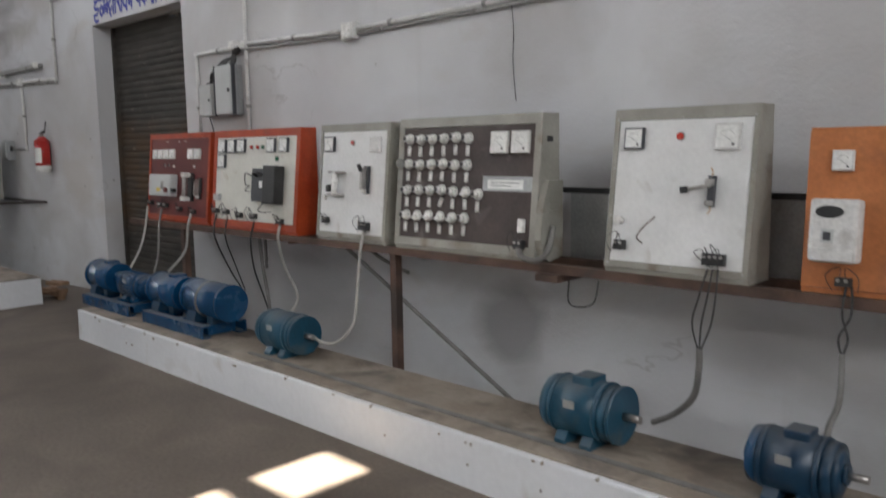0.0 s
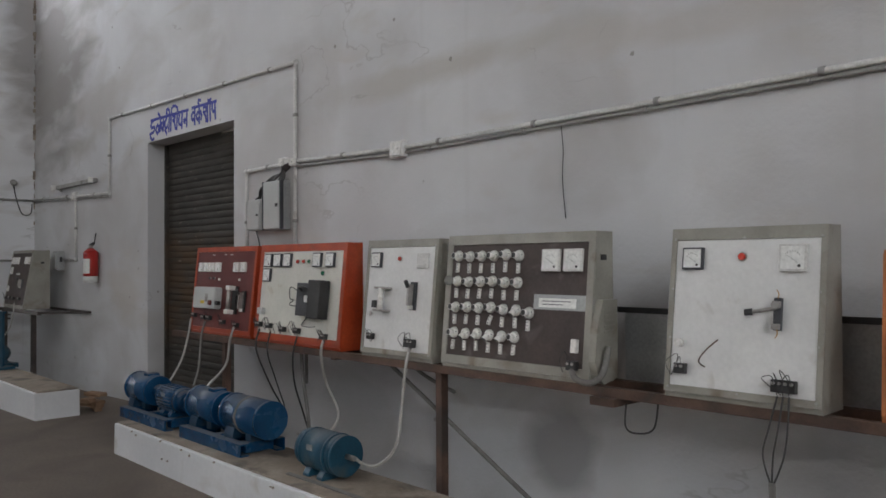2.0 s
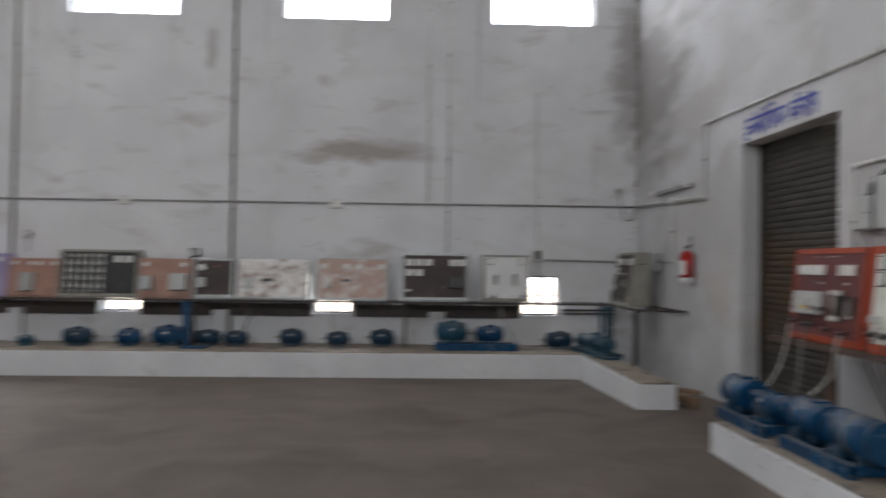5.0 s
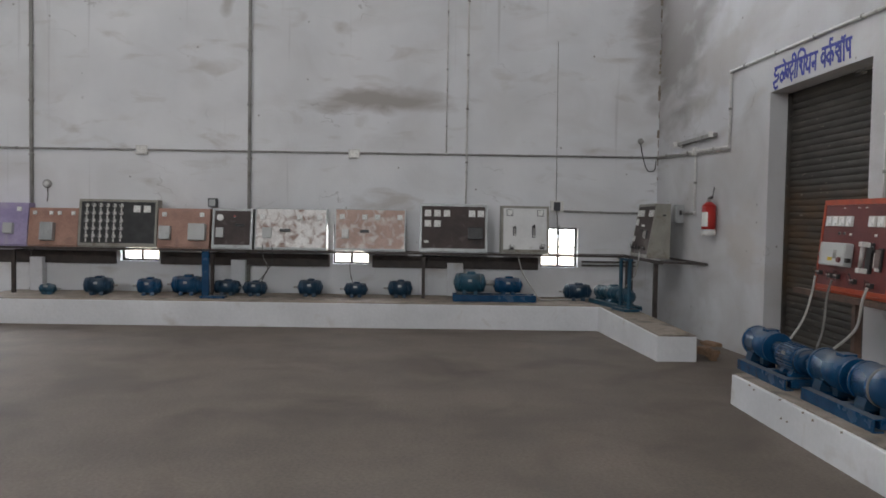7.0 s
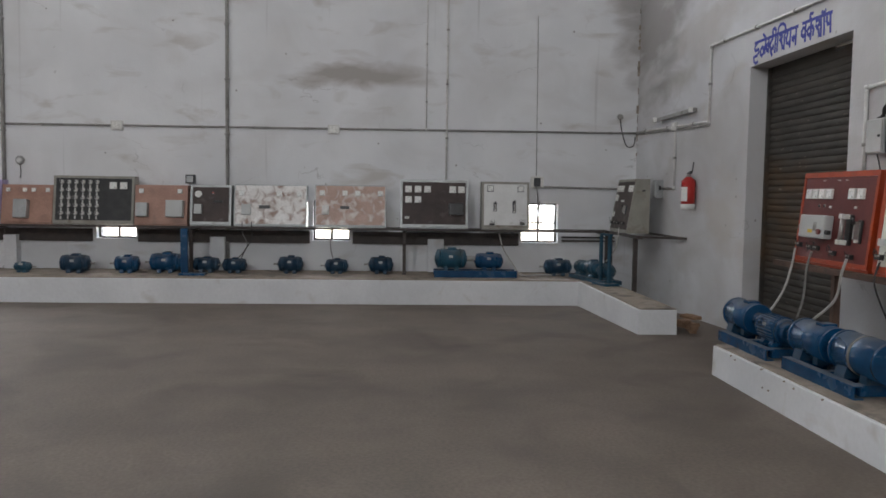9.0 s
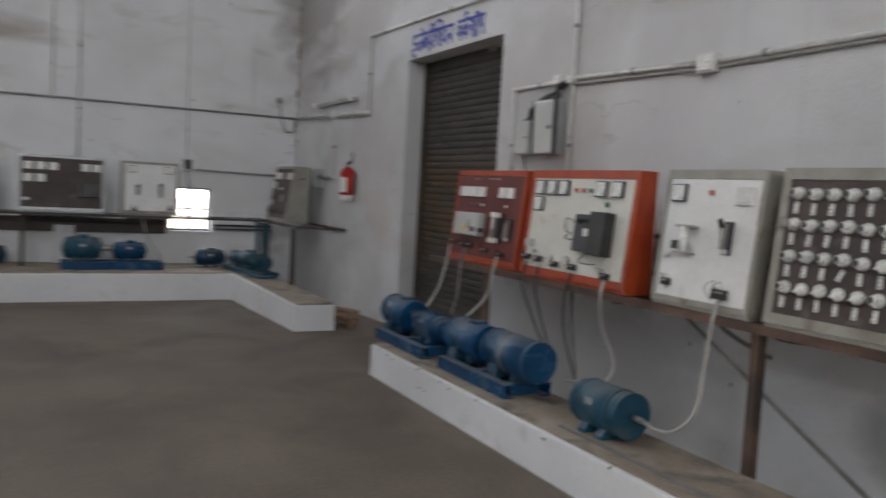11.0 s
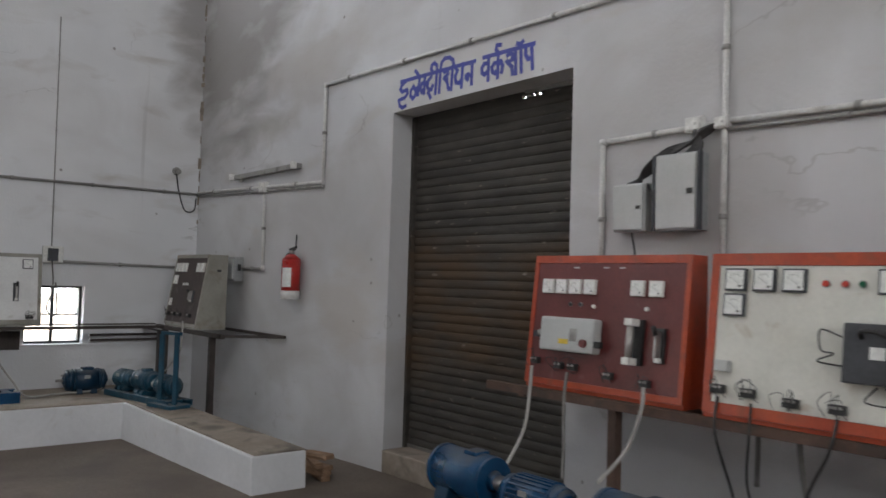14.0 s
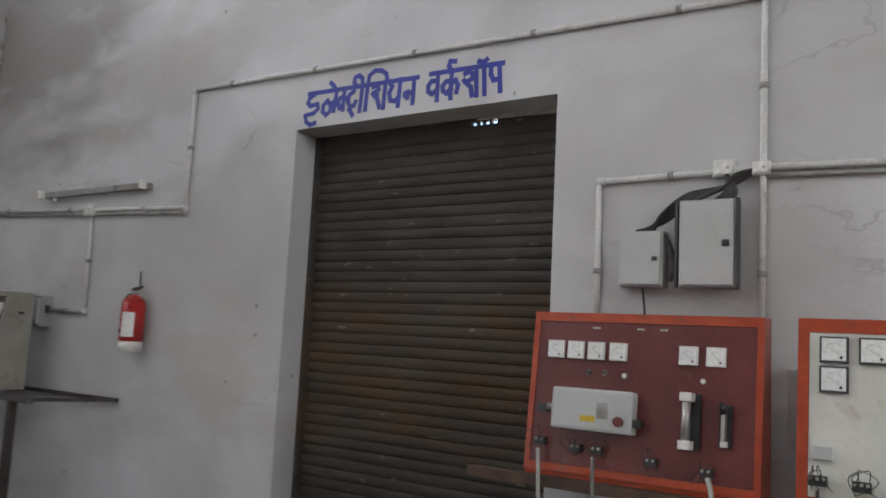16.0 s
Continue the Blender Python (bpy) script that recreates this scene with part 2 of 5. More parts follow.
M_SHUT = shutter_material()
M_RUST = surface("rusty_brown_steel", (0.075, 0.045, 0.035), (0.15, 0.09, 0.065), 0.65, 0.2, 8, 80, 0.2, (0.05, 0.04, 0.035), 0.6, 6)
M_RACK = surface("dark_rack_steel", (0.035, 0.028, 0.025), (0.065, 0.05, 0.044), 0.6, 0.1, 8, 80, 0.2)
M_CREAM = surface("cream_enamel_sheet", (0.62, 0.61, 0.55), (0.70, 0.69, 0.63), 0.42, 0, 5, 60, 0.03, (0.42, 0.33, 0.24), 0.70, 8, spread=0.04)
M_WHITE = surface("white_enamel_sheet", (0.68, 0.68, 0.67), (0.76, 0.76, 0.75), 0.42, 0, 5, 60, 0.03, (0.45, 0.42, 0.37), 0.72, 8, spread=0.04)
M_GREYGREEN = surface("grey_green_enamel", (0.25, 0.238, 0.205), (0.34, 0.326, 0.285), 0.45, 0, 5, 70, 0.05, (0.17, 0.13, 0.095), 0.64, 7, spread=0.05)
M_ORANGE = surface("orange_enamel", (0.33, 0.040, 0.012), (0.44, 0.066, 0.018), 0.34, 0, 5, 60, 0.04, (0.22, 0.06, 0.03), 0.68, 9)
M_MAROON = surface("maroon_board", (0.105, 0.020, 0.019), (0.155, 0.032, 0.029), 0.33, 0, 4, 70, 0.04, (0.22, 0.11, 0.10), 0.74, 9)
M_BROWN = surface("dark_brown_board", (0.050, 0.036, 0.034), (0.078, 0.058, 0.053), 0.65, 0, 5, 70, 0.05, (0.15, 0.13, 0.12), 0.68, 8)
M_TAN = surface("salmon_hardboard", (0.34, 0.185, 0.14), (0.43, 0.25, 0.19), 0.45, 0, 4, 60, 0.03, (0.27, 0.16, 0.13), 0.66, 6)
M_OCHRE = surface("orange_brown_laminate", (0.42, 0.14, 0.045), (0.52, 0.19, 0.065), 0.4, 0, 4, 60, 0.03, (0.28, 0.10, 0.05), 0.7, 6)
# pale tones of both peeling boards also carry glare, painted into the colour
M_PEELGLARE = surface("peeling_paint_glare", (0.34, 0.20, 0.15), (0.46, 0.30, 0.235), 0.34, 0, 5, 50, 0.2, (0.66, 0.60, 0.56), 0.57, 9)
M_FLAKEGLARE = surface("flaking_white_glare", (0.66, 0.62, 0.59), (0.80, 0.78, 0.76), 0.32, 0, 5, 50, 0.2, (0.25, 0.15, 0.11), 0.55, 9)
M_VIOLET = surface("faded_violet_board", (0.30, 0.25, 0.42), (0.40, 0.34, 0.52), 0.5, 0, 4, 60, 0.05, (0.45, 0.40, 0.5), 0.65, 5)
M_GREYMET = surface("galvanised_sheet", (0.33, 0.34, 0.34), (0.44, 0.45, 0.45), 0.42, 0.45, 5, 70, 0.05, (0.25, 0.24, 0.23), 0.68, 5)
M_BOXGREY = surface("light_grey_enamel", (0.44, 0.45, 0.44), (0.50, 0.51, 0.50), 0.42, 0, 5, 60, 0.02, (0.36, 0.35, 0.33), 0.74, 3, spread=0.03)
M_BLUE = surface("blue_machine_enamel", (0.003, 0.040, 0.105), (0.006, 0.068, 0.165), 0.25, 0, 7, 80, 0.08, (0.045, 0.075, 0.10), 0.68, 8)
M_TEAL = surface("teal_machine_enamel", (0.007, 0.052, 0.090), (0.014, 0.082, 0.135), 0.36, 0, 7, 80, 0.08, (0.07, 0.09, 0.09), 0.64, 8)
M_NAVY = surface("navy_machine_enamel", (0.004, 0.026, 0.058), (0.008, 0.045, 0.09), 0.36, 0, 7, 80, 0.08, (0.05, 0.06, 0.07), 0.66, 8)
M_STEEL = surface("bare_steel", (0.33, 0.31, 0.29), (0.46, 0.44, 0.42), 0.4, 0.8, 8, 90, 0.08)
M_BLACK = surface("black_bakelite", (0.015, 0.015, 0.016), (0.035, 0.034, 0.034), 0.4, 0, 8, 80, 0.05)
M_DGREY = surface("dark_grey_plastic", (0.035, 0.037, 0.043), (0.058, 0.06, 0.068), 0.45, 0, 6, 80, 0.05)
M_PORC = surface("white_porcelain", (0.68, 0.67, 0.63), (0.80, 0.79, 0.76), 0.25, 0, 8, 60, 0.03, (0.45, 0.42, 0.36), 0.68, 12)
M_DIAL = surface("white_dial_card", (0.74, 0.74, 0.71), (0.82, 0.82, 0.80), 0.5, 0, 6, 60, 0.0)
M_WIREW = surface("grey_white_flex", (0.34, 0.325, 0.30), (0.46, 0.44, 0.41), 0.55, 0, 9, 90, 0.05)
M_WIREG = surface("dusty_grey_hose", (0.14, 0.13, 0.12), (0.22, 0.21, 0.20), 0.6, 0, 9, 90, 0.1)
M_WIREB = surface("black_wire", (0.02, 0.02, 0.02), (0.045, 0.04, 0.04), 0.55, 0, 9, 90, 0.05)
M_WIREY = surface("ochre_wire", (0.40, 0.22, 0.06), (0.5, 0.28, 0.08), 0.5, 0, 9, 90, 0.05)
M_PIPE = surface("painted_conduit", (0.58, 0.57, 0.55), (0.70, 0.69, 0.67), 0.5, 0, 5, 70, 0.08, (0.30, 0.28, 0.26), 0.64, 5)
M_PIPED = surface("grimy_conduit", (0.26, 0.25, 0.24), (0.36, 0.35, 0.33), 0.6, 0, 5, 70, 0.08, (0.16, 0.15, 0.14), 0.6, 5)
M_RED = surface("extinguisher_red", (0.36, 0.016, 0.014), (0.46, 0.03, 0.022), 0.3, 0, 5, 60, 0.02, (0.4, 0.1, 0.08), 0.72, 7)
M_SIGN = surface("royal_blue_paint", (0.010, 0.018, 0.24), (0.022, 0.034, 0.32), 0.6, 0, 8, 70, 0.05)
M_SIGNB = surface("pale_blue_wash", (0.42, 0.44, 0.66), (0.52, 0.54, 0.70), 0.85, 0, 4, 40, 0.1, (0.62, 0.62, 0.66), 0.55, 4)
M_YELLOW = surface("yellow_sticker", (0.6, 0.42, 0.03), (0.7, 0.5, 0.05), 0.5, 0, 8, 70, 0)
M_STRAW = surface("brown_sacking", (0.20, 0.12, 0.07), (0.34, 0.22, 0.14), 0.85, 0, 9, 60, 0.3)
M_LAMPR = surface("red_lens", (0.45, 0.03, 0.02), (0.55, 0.06, 0.04), 0.25, 0, 8, 70, 0)
M_LAMPG = surface("green_lens", (0.01, 0.10, 0.05), (0.02, 0.15, 0.08), 0.25, 0, 8, 70, 0)


def glass_material():
    m, n, l, p = principled("window_glass")
    p.inputs["Base Color"].default_value = (0.95, 0.97, 1, 1)
    p.inputs["Transmission Weight"].default_value = 1.0
    p.inputs["Roughness"].default_value = 0.0
    p.inputs["IOR"].default_value = 1.02
    return m


def backdrop_material():
    m, n, l, p = principled("bright_haze")
    e = n.new("ShaderNodeEmission")
    e.inputs[0].default_value, e.inputs[1].default_value = (0.93, 0.97, 1.0, 1), 1.4
    l.new(e.outputs[0], n["Material Output"].inputs[0])
    return m


for m_ in (M_BLUE, M_TEAL, M_NAVY):
    dusty(m_, (0.13, 0.135, 0.14), 0.75)
dusty(M_RUST, (0.17, 0.13, 0.10), 0.35)


def bulb_material():
    m, n, l, p = principled("clear_bulb_glass")
    p.inputs["Base Color"].default_value = (0.55, 0.55, 0.52, 1)
    p.inputs["Roughness"].default_value = 0.06
    p.inputs["Transmission Weight"].default_value = 0.6
    return m


M_BULB = bulb_material()
M_GLASS = glass_material()
M_HAZE = backdrop_material()


# ---- mesh helpers ----
def box(bm, x0, y0, z0, x1, y1, z1, bevel=0.0):
    vs = [bm.verts.new((x, y, z)) for x in (x0, x1) for y in (y0, y1) for z in (z0, z1)]
    fs = [bm.faces.new([vs[i] for i in f]) for f in ((0, 1, 3, 2), (4, 6, 7, 5), (0, 4, 5, 1), (2, 3, 7, 6), (0, 2, 6, 4), (1, 5, 7, 3))]
    if bevel:
        es = {e for f in fs for e in f.edges}
        bmesh.ops.bevel(bm, geom=list(es), offset=bevel, segments=2, affect='EDGES', profile=0.6)
    return bm


def cyl(bm, p, q, r, r2=None, seg=16):
    p, q = Vector(p), Vector(q)
    r2 = r if r2 is None else r2
    d = (q - p).normalized()
    u = d.orthogonal().normalized()
    v = d.cross(u)
    a, b = [], []
    for i in range(seg):
        t = 2 * math.pi * i / seg
        o = u * math.cos(t) + v * math.sin(t)
        a.append(bm.verts.new(p + o * r))
        b.append(bm.verts.new(q + o * r2))
    for i in range(seg):
        j = (i + 1) % seg
        f = bm.faces.new((a[i], a[j], b[j], b[i]))
        f.smooth = True
    bm.faces.new(a[::-1])
    bm.faces.new(b)
    return bm


def tube(bm, pts, r, seg=8, sag=0.0, steps=6):
    """A round cord through the given places, smoothed with a Catmull-Rom curve."""
    pts = [Vector(p) for p in pts]
    path = []
    for i in range(len(pts) - 1):
        p0, p1, p2, p3 = pts[max(i - 1, 0)], pts[i], pts[i + 1], pts[min(i + 2, len(pts) - 1)]
        for k in range(steps):
            t = k / steps
            path.append(0.5 * ((2 * p1) + (p2 - p0) * t + (2 * p0 - 5 * p1 + 4 * p2 - p3) * t * t + (3 * p1 - p0 - 3 * p2 + p3) * t ** 3))
    path.append(pts[-1])
    rings = []
    u = None
    for i, c in enumerate(path):
        d = (path[min(i + 1, len(path) - 1)] - path[max(i - 1, 0)]).normalized()
        u = (d.orthogonal() if u is None else u - d * u.dot(d)).normalized()
        v = d.cross(u)
        rings.append([bm.verts.new(c + (u * math.cos(2 * math.pi * k / seg) + v * math.sin(2 * math.pi * k / seg)) * r) for k in range(seg)])
    for a, b in zip(rings, rings[1:]):
        for k in range(seg):
            f = bm.faces.new((a[k], a[(k + 1) % seg], b[(k + 1) % seg], b[k]))
            f.smooth = True
    bm.faces.new(rings[0][::-1])
    bm.faces.new(rings[-1])
    return bm


def prism(bm, outline, axis, a, b):
    """Extrudes a 2D outline along x ('x': outline is y, z) or y ('y': outline is x, z) or z."""
    def at(o, s):
        return {"x": (s, o[0], o[1]), "y": (o[0], s, o[1]), "z": (o[0], o[1], s)}[axis]
    A = [bm.verts.new(at(o, a)) for o in outline]
    B = [bm.verts.new(at(o, b)) for o in outline]
    n = len(outline)
    for i in range(n):
        bm.faces.new((A[i], A[(i + 1) % n], B[(i + 1) % n], B[i]))
    bm.faces.new(A[::-1])
    bm.faces.new(B)
    return bm


def mesh(name, bm, material):
    bmesh.ops.recalc_face_normals(bm, faces=bm.faces)
    me = bpy.data.meshes.new(name)
    bm.to_mesh(me)
    bm.free()
    me.materials.append(material)
    return me


def part(name, bm, material, parent, label=""):
    ob = new(name, mesh(name, bm, material))
    ob.parent = parent
    if label:
        ob["label"] = label
    return ob


def B():
    return bmesh.new()


def thing(name, m, label, category, group=""):
    ob = new(name)
    ob.empty_display_size = 0.1
    ob.matrix_world = m
    return tagged(ob, label, category, group)


def solid(name, bm, material, label, category, group="", kind=""):
    return tagged(new(name, mesh(name, bm, material)), label, category, group, kind)


def structure(name, bm, material, label, category=""):
    return tagged(new(name, mesh(name, bm, material)), label, category or "wall", "", "structure")


def wall_with_holes(bm, axis, a0, a1, z0, z1, t0, t1, holes):
    """A wall along 'x' or 'y' from a0 to a1, thick from t0 to t1, with holes (a, b, za, zb)."""
    xs = sorted({a0, a1, *[h[0] for h in holes], *[h[1] for h in holes]})
    zs = sorted({z0, z1, *[h[2] for h in holes], *[h[3] for h in holes]})
    xs = [v for v in xs if a0 <= v <= a1]
    zs = [v for v in zs if z0 <= v <= z1]

    def open_at(i, j):
        if not (0 <= i < len(xs) - 1 and 0 <= j < len(zs) - 1):
            return True
        cx, cz = (xs[i] + xs[i + 1]) / 2, (zs[j] + zs[j + 1]) / 2
        return any(h[0] < cx < h[1] and h[2] < cz < h[3] for h in holes)
    cache = {}

    def v(a, t, z):
        key = (round(a, 4), round(t, 4), round(z, 4))
        if key not in cache:
            cache[key] = bm.verts.new((a, t, z) if axis == "x" else (t, a, z))
        return cache[key]
    for i in range(len(xs) - 1):
        for j in range(len(zs) - 1):
            if open_at(i, j):
                continue
            a, b, c, d = xs[i], xs[i + 1], zs[j], zs[j + 1]
            for t in (t0, t1):
                bm.faces.new((v(a, t, c), v(b, t, c), v(b, t, d), v(a, t, d)))
            for di, dj, q in ((-1, 0, (a, c, a, d)), (1, 0, (b, c, b, d)), (0, -1, (a, c, b, c)), (0, 1, (a, d, b, d))):
                if open_at(i + di, j + dj):
                    bm.faces.new((v(q[0], t0, q[1]), v(q[2], t0, q[3]), v(q[2], t1, q[3]), v(q[0], t1, q[1])))
    return bm


# ---- the hall ----
DX0, DX1, DZ = -5.258, -3.55, 2.57
# the floor falls gently towards the east wall
bm = prism(B(), [(HALL_W - 0.3, -0.2), (HALL_W - 0.3, 0.0), (-3.6, 0.0), (-1.1, -0.075), (0.35, -0.075), (0.35, -0.2)], "y", -0.35, HALL_Y + 0.3)
structure("floor", bm, M_FLOOR, "dusty grey-brown concrete workshop floor", "floor")
structure("wall_north", wall_with_holes(B(), "x", HALL_W, 0.0, -0.19, HALL_H, -0.24, 0.0, [(DX0, DX1, 0.0, DZ)]), M_WALL,
          "grimy whitewashed plaster wall behind the test panels")
structure("wall_east", wall_with_holes(B(), "y", -0.35, HALL_Y, -0.19, HALL_H, 0.0, 0.32,
          [(a, b, UPZ, 6.16) for a, b in UPPER] + [(a, b, 0.661, 1.215) for a, b in LOWER] + [GATE]), M_WALL_FAR,
          "tall whitewashed wall with rain streaks and high windows")
structure("wall_south", box(B(), HALL_W, HALL_Y, 0, 0.32, HALL_Y + 0.3, HALL_H), M_WALL, "plain whitewashed long wall")
structure("wall_west", box(B(), HALL_W - 0.3, -0.35, 0, HALL_W, HALL_Y + 0.3, HALL_H), M_WALL, "plain whitewashed end wall")
def slab_with_holes(bm, x0, x1, y0, y1, z0, z1, holes):
    """A slab whose holes (x, x, y, y) go right through."""
    wall_with_holes(bm, "x", x0, x1, y0, y1, z0, z1, holes)
    bmesh.ops.transform(bm, matrix=Matrix(((1, 0, 0, 0), (0, 0, 1, 0), (0, 1, 0, 0), (0, 0, 0, 1))), verts=bm.verts)
    return bm


# holes added in the unseen roof to shape the sun patches on the floor
PATCH = SUN_DIR * (HALL_H / SUN_DIR.z)
SUN_HOLES = [(-8.80 + PATCH.x, -8.48 + PATCH.x, a + PATCH.y, b_ + PATCH.y) for a, b_ in ((1.15, 1.55), (1.70, 2.10), (2.25, 2.65))]
structure("ceiling", slab_with_holes(B(), HALL_W - 0.3, 0.35, -0.35, HALL_Y + 0.3, HALL_H, HALL_H + 0.06, SUN_HOLES), M_CEIL, "plain grey roof sheeting over the hall, unseen, holed for the sun", "ceiling")
structure("ground", box(B(), -400, -400, -0.35, 400, 400, -0.22), surface("outside_dust", (0.30, 0.26, 0.21), (0.4, 0.35, 0.29), 0.9), "dusty bare ground outside the hall", "ground")

# plinths
def plinth(name, x0, x1, y0, y1, h, label):
    p = tagged(new(name), label, "plinth", "", "structure")
    bm = box(B(), x0, y0, -0.12, x1, y1, h - 0.012, 0.01)
    bmesh.ops.subdivide_edges(bm, edges=[e for e in bm.edges if e.calc_length() > 0.3], cuts=14, use_grid_fill=True)
    for v in bm.verts:
        v.co += Vector((noise.noise(v.co * 3), noise.noise(v.co * 3 + Vector((7, 1, 3))), 0)) * 0.006
    part("plinth_body", bm, M_PLINTH, p)
    part("plinth_top", box(B(), x0 + 0.018, y0 + 0.004, h - 0.013, x1 - 0.018, y1 - 0.024, h, 0.005), M_PLTOP, p, "worn dusty cement top")
    return p


plinth("machine_plinth_north", -15.0, -5.315, 0.53, 1.0, 0.23, "long low whitewashed machine plinth with cement top")
plinth("machine_plinth_east", -1.118, -0.003, 0.66, 8.9, 0.245, "low whitewashed machine plinth under high windows")
plinth("machine_plinth_corner", -3.63, -1.122, 0.66, 1.045, 0.25, "narrow whitewashed plinth running out from the corner")
# ---- door, windows and gate ----
door = tagged(new("door_1"), "closed dusty brown roller shutter in a deep reveal", "roller shutter", "", "structure")
bm = B()
slat_h, z = 0.06, 0.175
SLAT = prism(B(), [(-0.006, 0.0), (0.001, 0.008), (0.005, 0.022), (0.005, 0.038), (0.001, 0.052), (-0.006, 0.0598), (-0.012, 0.0598), (-0.013, 0.068), (-0.017, 0.068), (-0.017, 0.004), (-0.010, 0.0)], "x", DX0 - 0.02, DX1 + 0.02)
slat_mesh = mesh("slat", SLAT, M_SHUT)
while z < 2.47:
    s = new("slat", slat_mesh)
    s.parent, s.location = door, (0, -0.205, z)
    z += slat_h
part("bottom_bar", box(B(), DX0 - 0.01, -0.225, 0.165, DX1 + 0.01, -0.19, 0.185), M_STEEL, door, "pale worn bottom bar")
SLOT0, SLOT1 = -4.815, -4.65
part("shutter_hood", box(B(), DX0 - 0.02, -0.236, 2.50, SLOT0, -0.205, 2.60), M_SHUT, door)
part("shutter_hood", box(B(), SLOT1, -0.236, 2.50, DX1 + 0.02, -0.205, 2.60), M_SHUT, door)
part("shutter_hood", box(B(), SLOT0, -0.236, 2.55, SLOT1, -0.205, 2.60), M_SHUT, door)
part("shutter_hood", box(B(), SLOT0, -0.236, 2.50, SLOT1, -0.205, 2.527), M_SHUT, door)
for gx in (0.042, 0.085, 0.122):
    part("slot_bar", box(B(), SLOT0 + gx, -0.236, 2.527, SLOT0 + gx + 0.008, -0.205, 2.55), M_SHUT, door)
part("guide_rail", box(B(), DX1 - 0.03, -0.24, 0.16, DX1 + 0.002, -0.17, 2.56), M_SHUT, door)
part("guide_rail", box(B(), DX0 - 0.002, -0.24, 0.16, DX0 + 0.03, -0.17, 2.56), M_SHUT, door)
part("lintel_bar", prism(B(), [(-4.70, 2.553), (-5.256, 2.533), (-5.256, 2.568), (-4.70, 2.568)], "y", -0.200, -0.180), M_PIPED, door, "pale bar under the lintel")
structure("door_sill", box(B(), DX0 + 0.002, -0.34, 0.0, DX1 - 0.002, 0.012, 0.16, 0.012), M_PLTOP, "raised cement sill under the roller shutter", "sill")


def bars_window(name, y0, y1, z0, z1, nx, nz, label):
    w = tagged(new(name), label, "window", "", "structure")
    t = 0.024
    for a in (y0, y1 - t):
        part("window_frame", box(B(), 0.10, a, z0, 0.16, a + t, z1, 0.004), M_BLACK, w)
    for c in (z0, z1 - t):
        part("window_frame", box(B(), 0.10, y0 + t, c, 0.16, y1 - t, c + t, 0.004), M_BLACK, w)
    for i in range(1, nx):
        y = y0 + (y1 - y0) * i / nx
        part("glazing_bar", box(B(), 0.115, y - 0.014, z0 + t, 0.145, y + 0.014, z1 - t), M_DGREY, w)
    for i in range(1, nz):
        c = z0 + (z1 - z0) * i / nz
        part("glazing_bar", box(B(), 0.118, y0 + t, c - 0.008, 0.142, y1 - t, c + 0.008), M_DGREY, w)
    if z0 < 2:
        for i in range(1, 8):
            y = y0 + (y1 - y0) * i / 8
            part("grille_bar", cyl(B(), (0.20, y, (z0 + z1) / 2), (0.20, y, z1 - t), 0.004, seg=6), M_DGREY, w)
    pane = part("pane", box(B(), 0.128, y0 + t, z0 + t, 0.132, y1 - t, z1 - t), M_GLASS, w)
    pane.visible_shadow = False
    return w


for i, (a, b) in enumerate(UPPER):
    bars_window("window_%d" % (i + 1), a, b, UPZ, 6.16, 3, 2, "high daylit window with slim glazing bars")
for i, (a, b) in enumerate(LOWER):
    bars_window("window_%d" % (i + 5), a, b, 0.661, 1.215, 2, 2, "small low window with dark steel frame and grille")
    sill = structure("window_sill", box(B(), -0.02, a - 0.04, 0.642, 0.09, b + 0.04, 0.660, 0.004), M_PLINTH, "thin whitewashed sill below the small window", "sill")
gate = tagged(new("door_2"), "half-open roller gate with a dark rolled shutter", "gate", "", "structure")
z = 2.30
gslat = mesh("slat", prism(B(), [(0.10, 0.0), (0.092, 0.015), (0.092, 0.04), (0.10, 0.0592), (0.112, 0.0592), (0.112, 0)], "y", GATE[0] - 0.01, GATE[1] + 0.01), M_SHUT)
while z < 2.93:
    s = new("slat", gslat)
    s.parent, s.location = gate, (0, 0, z)
    z += slat_h
part("guide_rail", box(B(), 0.07, GATE[0] - 0.002, 0, 0.14, GATE[0] + 0.05, 2.95), M_SHUT, gate)
structure("backdrop", box(B(), 52.0, -60, -0.2, 52.2, 75, 45), M_HAZE, "bright hazy daylight outside", "backdrop")

# sign painted over the door: strokes on a smudged pale wash
SIGN_X, SIGN_Z = -3.585, 2.585


def stroke(bm, pts, half):
    """A flat brush stroke with thickness, its width held from point to point."""
    pts = [Vector(p) for p in pts]
    for a, b in zip(pts, pts[1:]):
        d = (b - a).normalized()
        n = Vector((-d.y, d.x)) * half
        a2, b2 = a - d * half * 0.7, b + d * half * 0.7
        prism(bm, [(SIGN_X - p.x, SIGN_Z + p.y) for p in (a2 - n, b2 - n, b2 + n, a2 + n)], "y", 0.0005, 0.0016 + 0.0006 * random.random())


sign = thing("painted_sign", pose(0, 0, 0), "blue hand-painted lettering on the plaster over the shutter", "sign")


def letter(*strokes):
    bm = B()
    for pts in strokes:
        stroke(bm, pts, 0.0135)
    part("letter", bm, M_SIGN, sign)


random.seed(3)
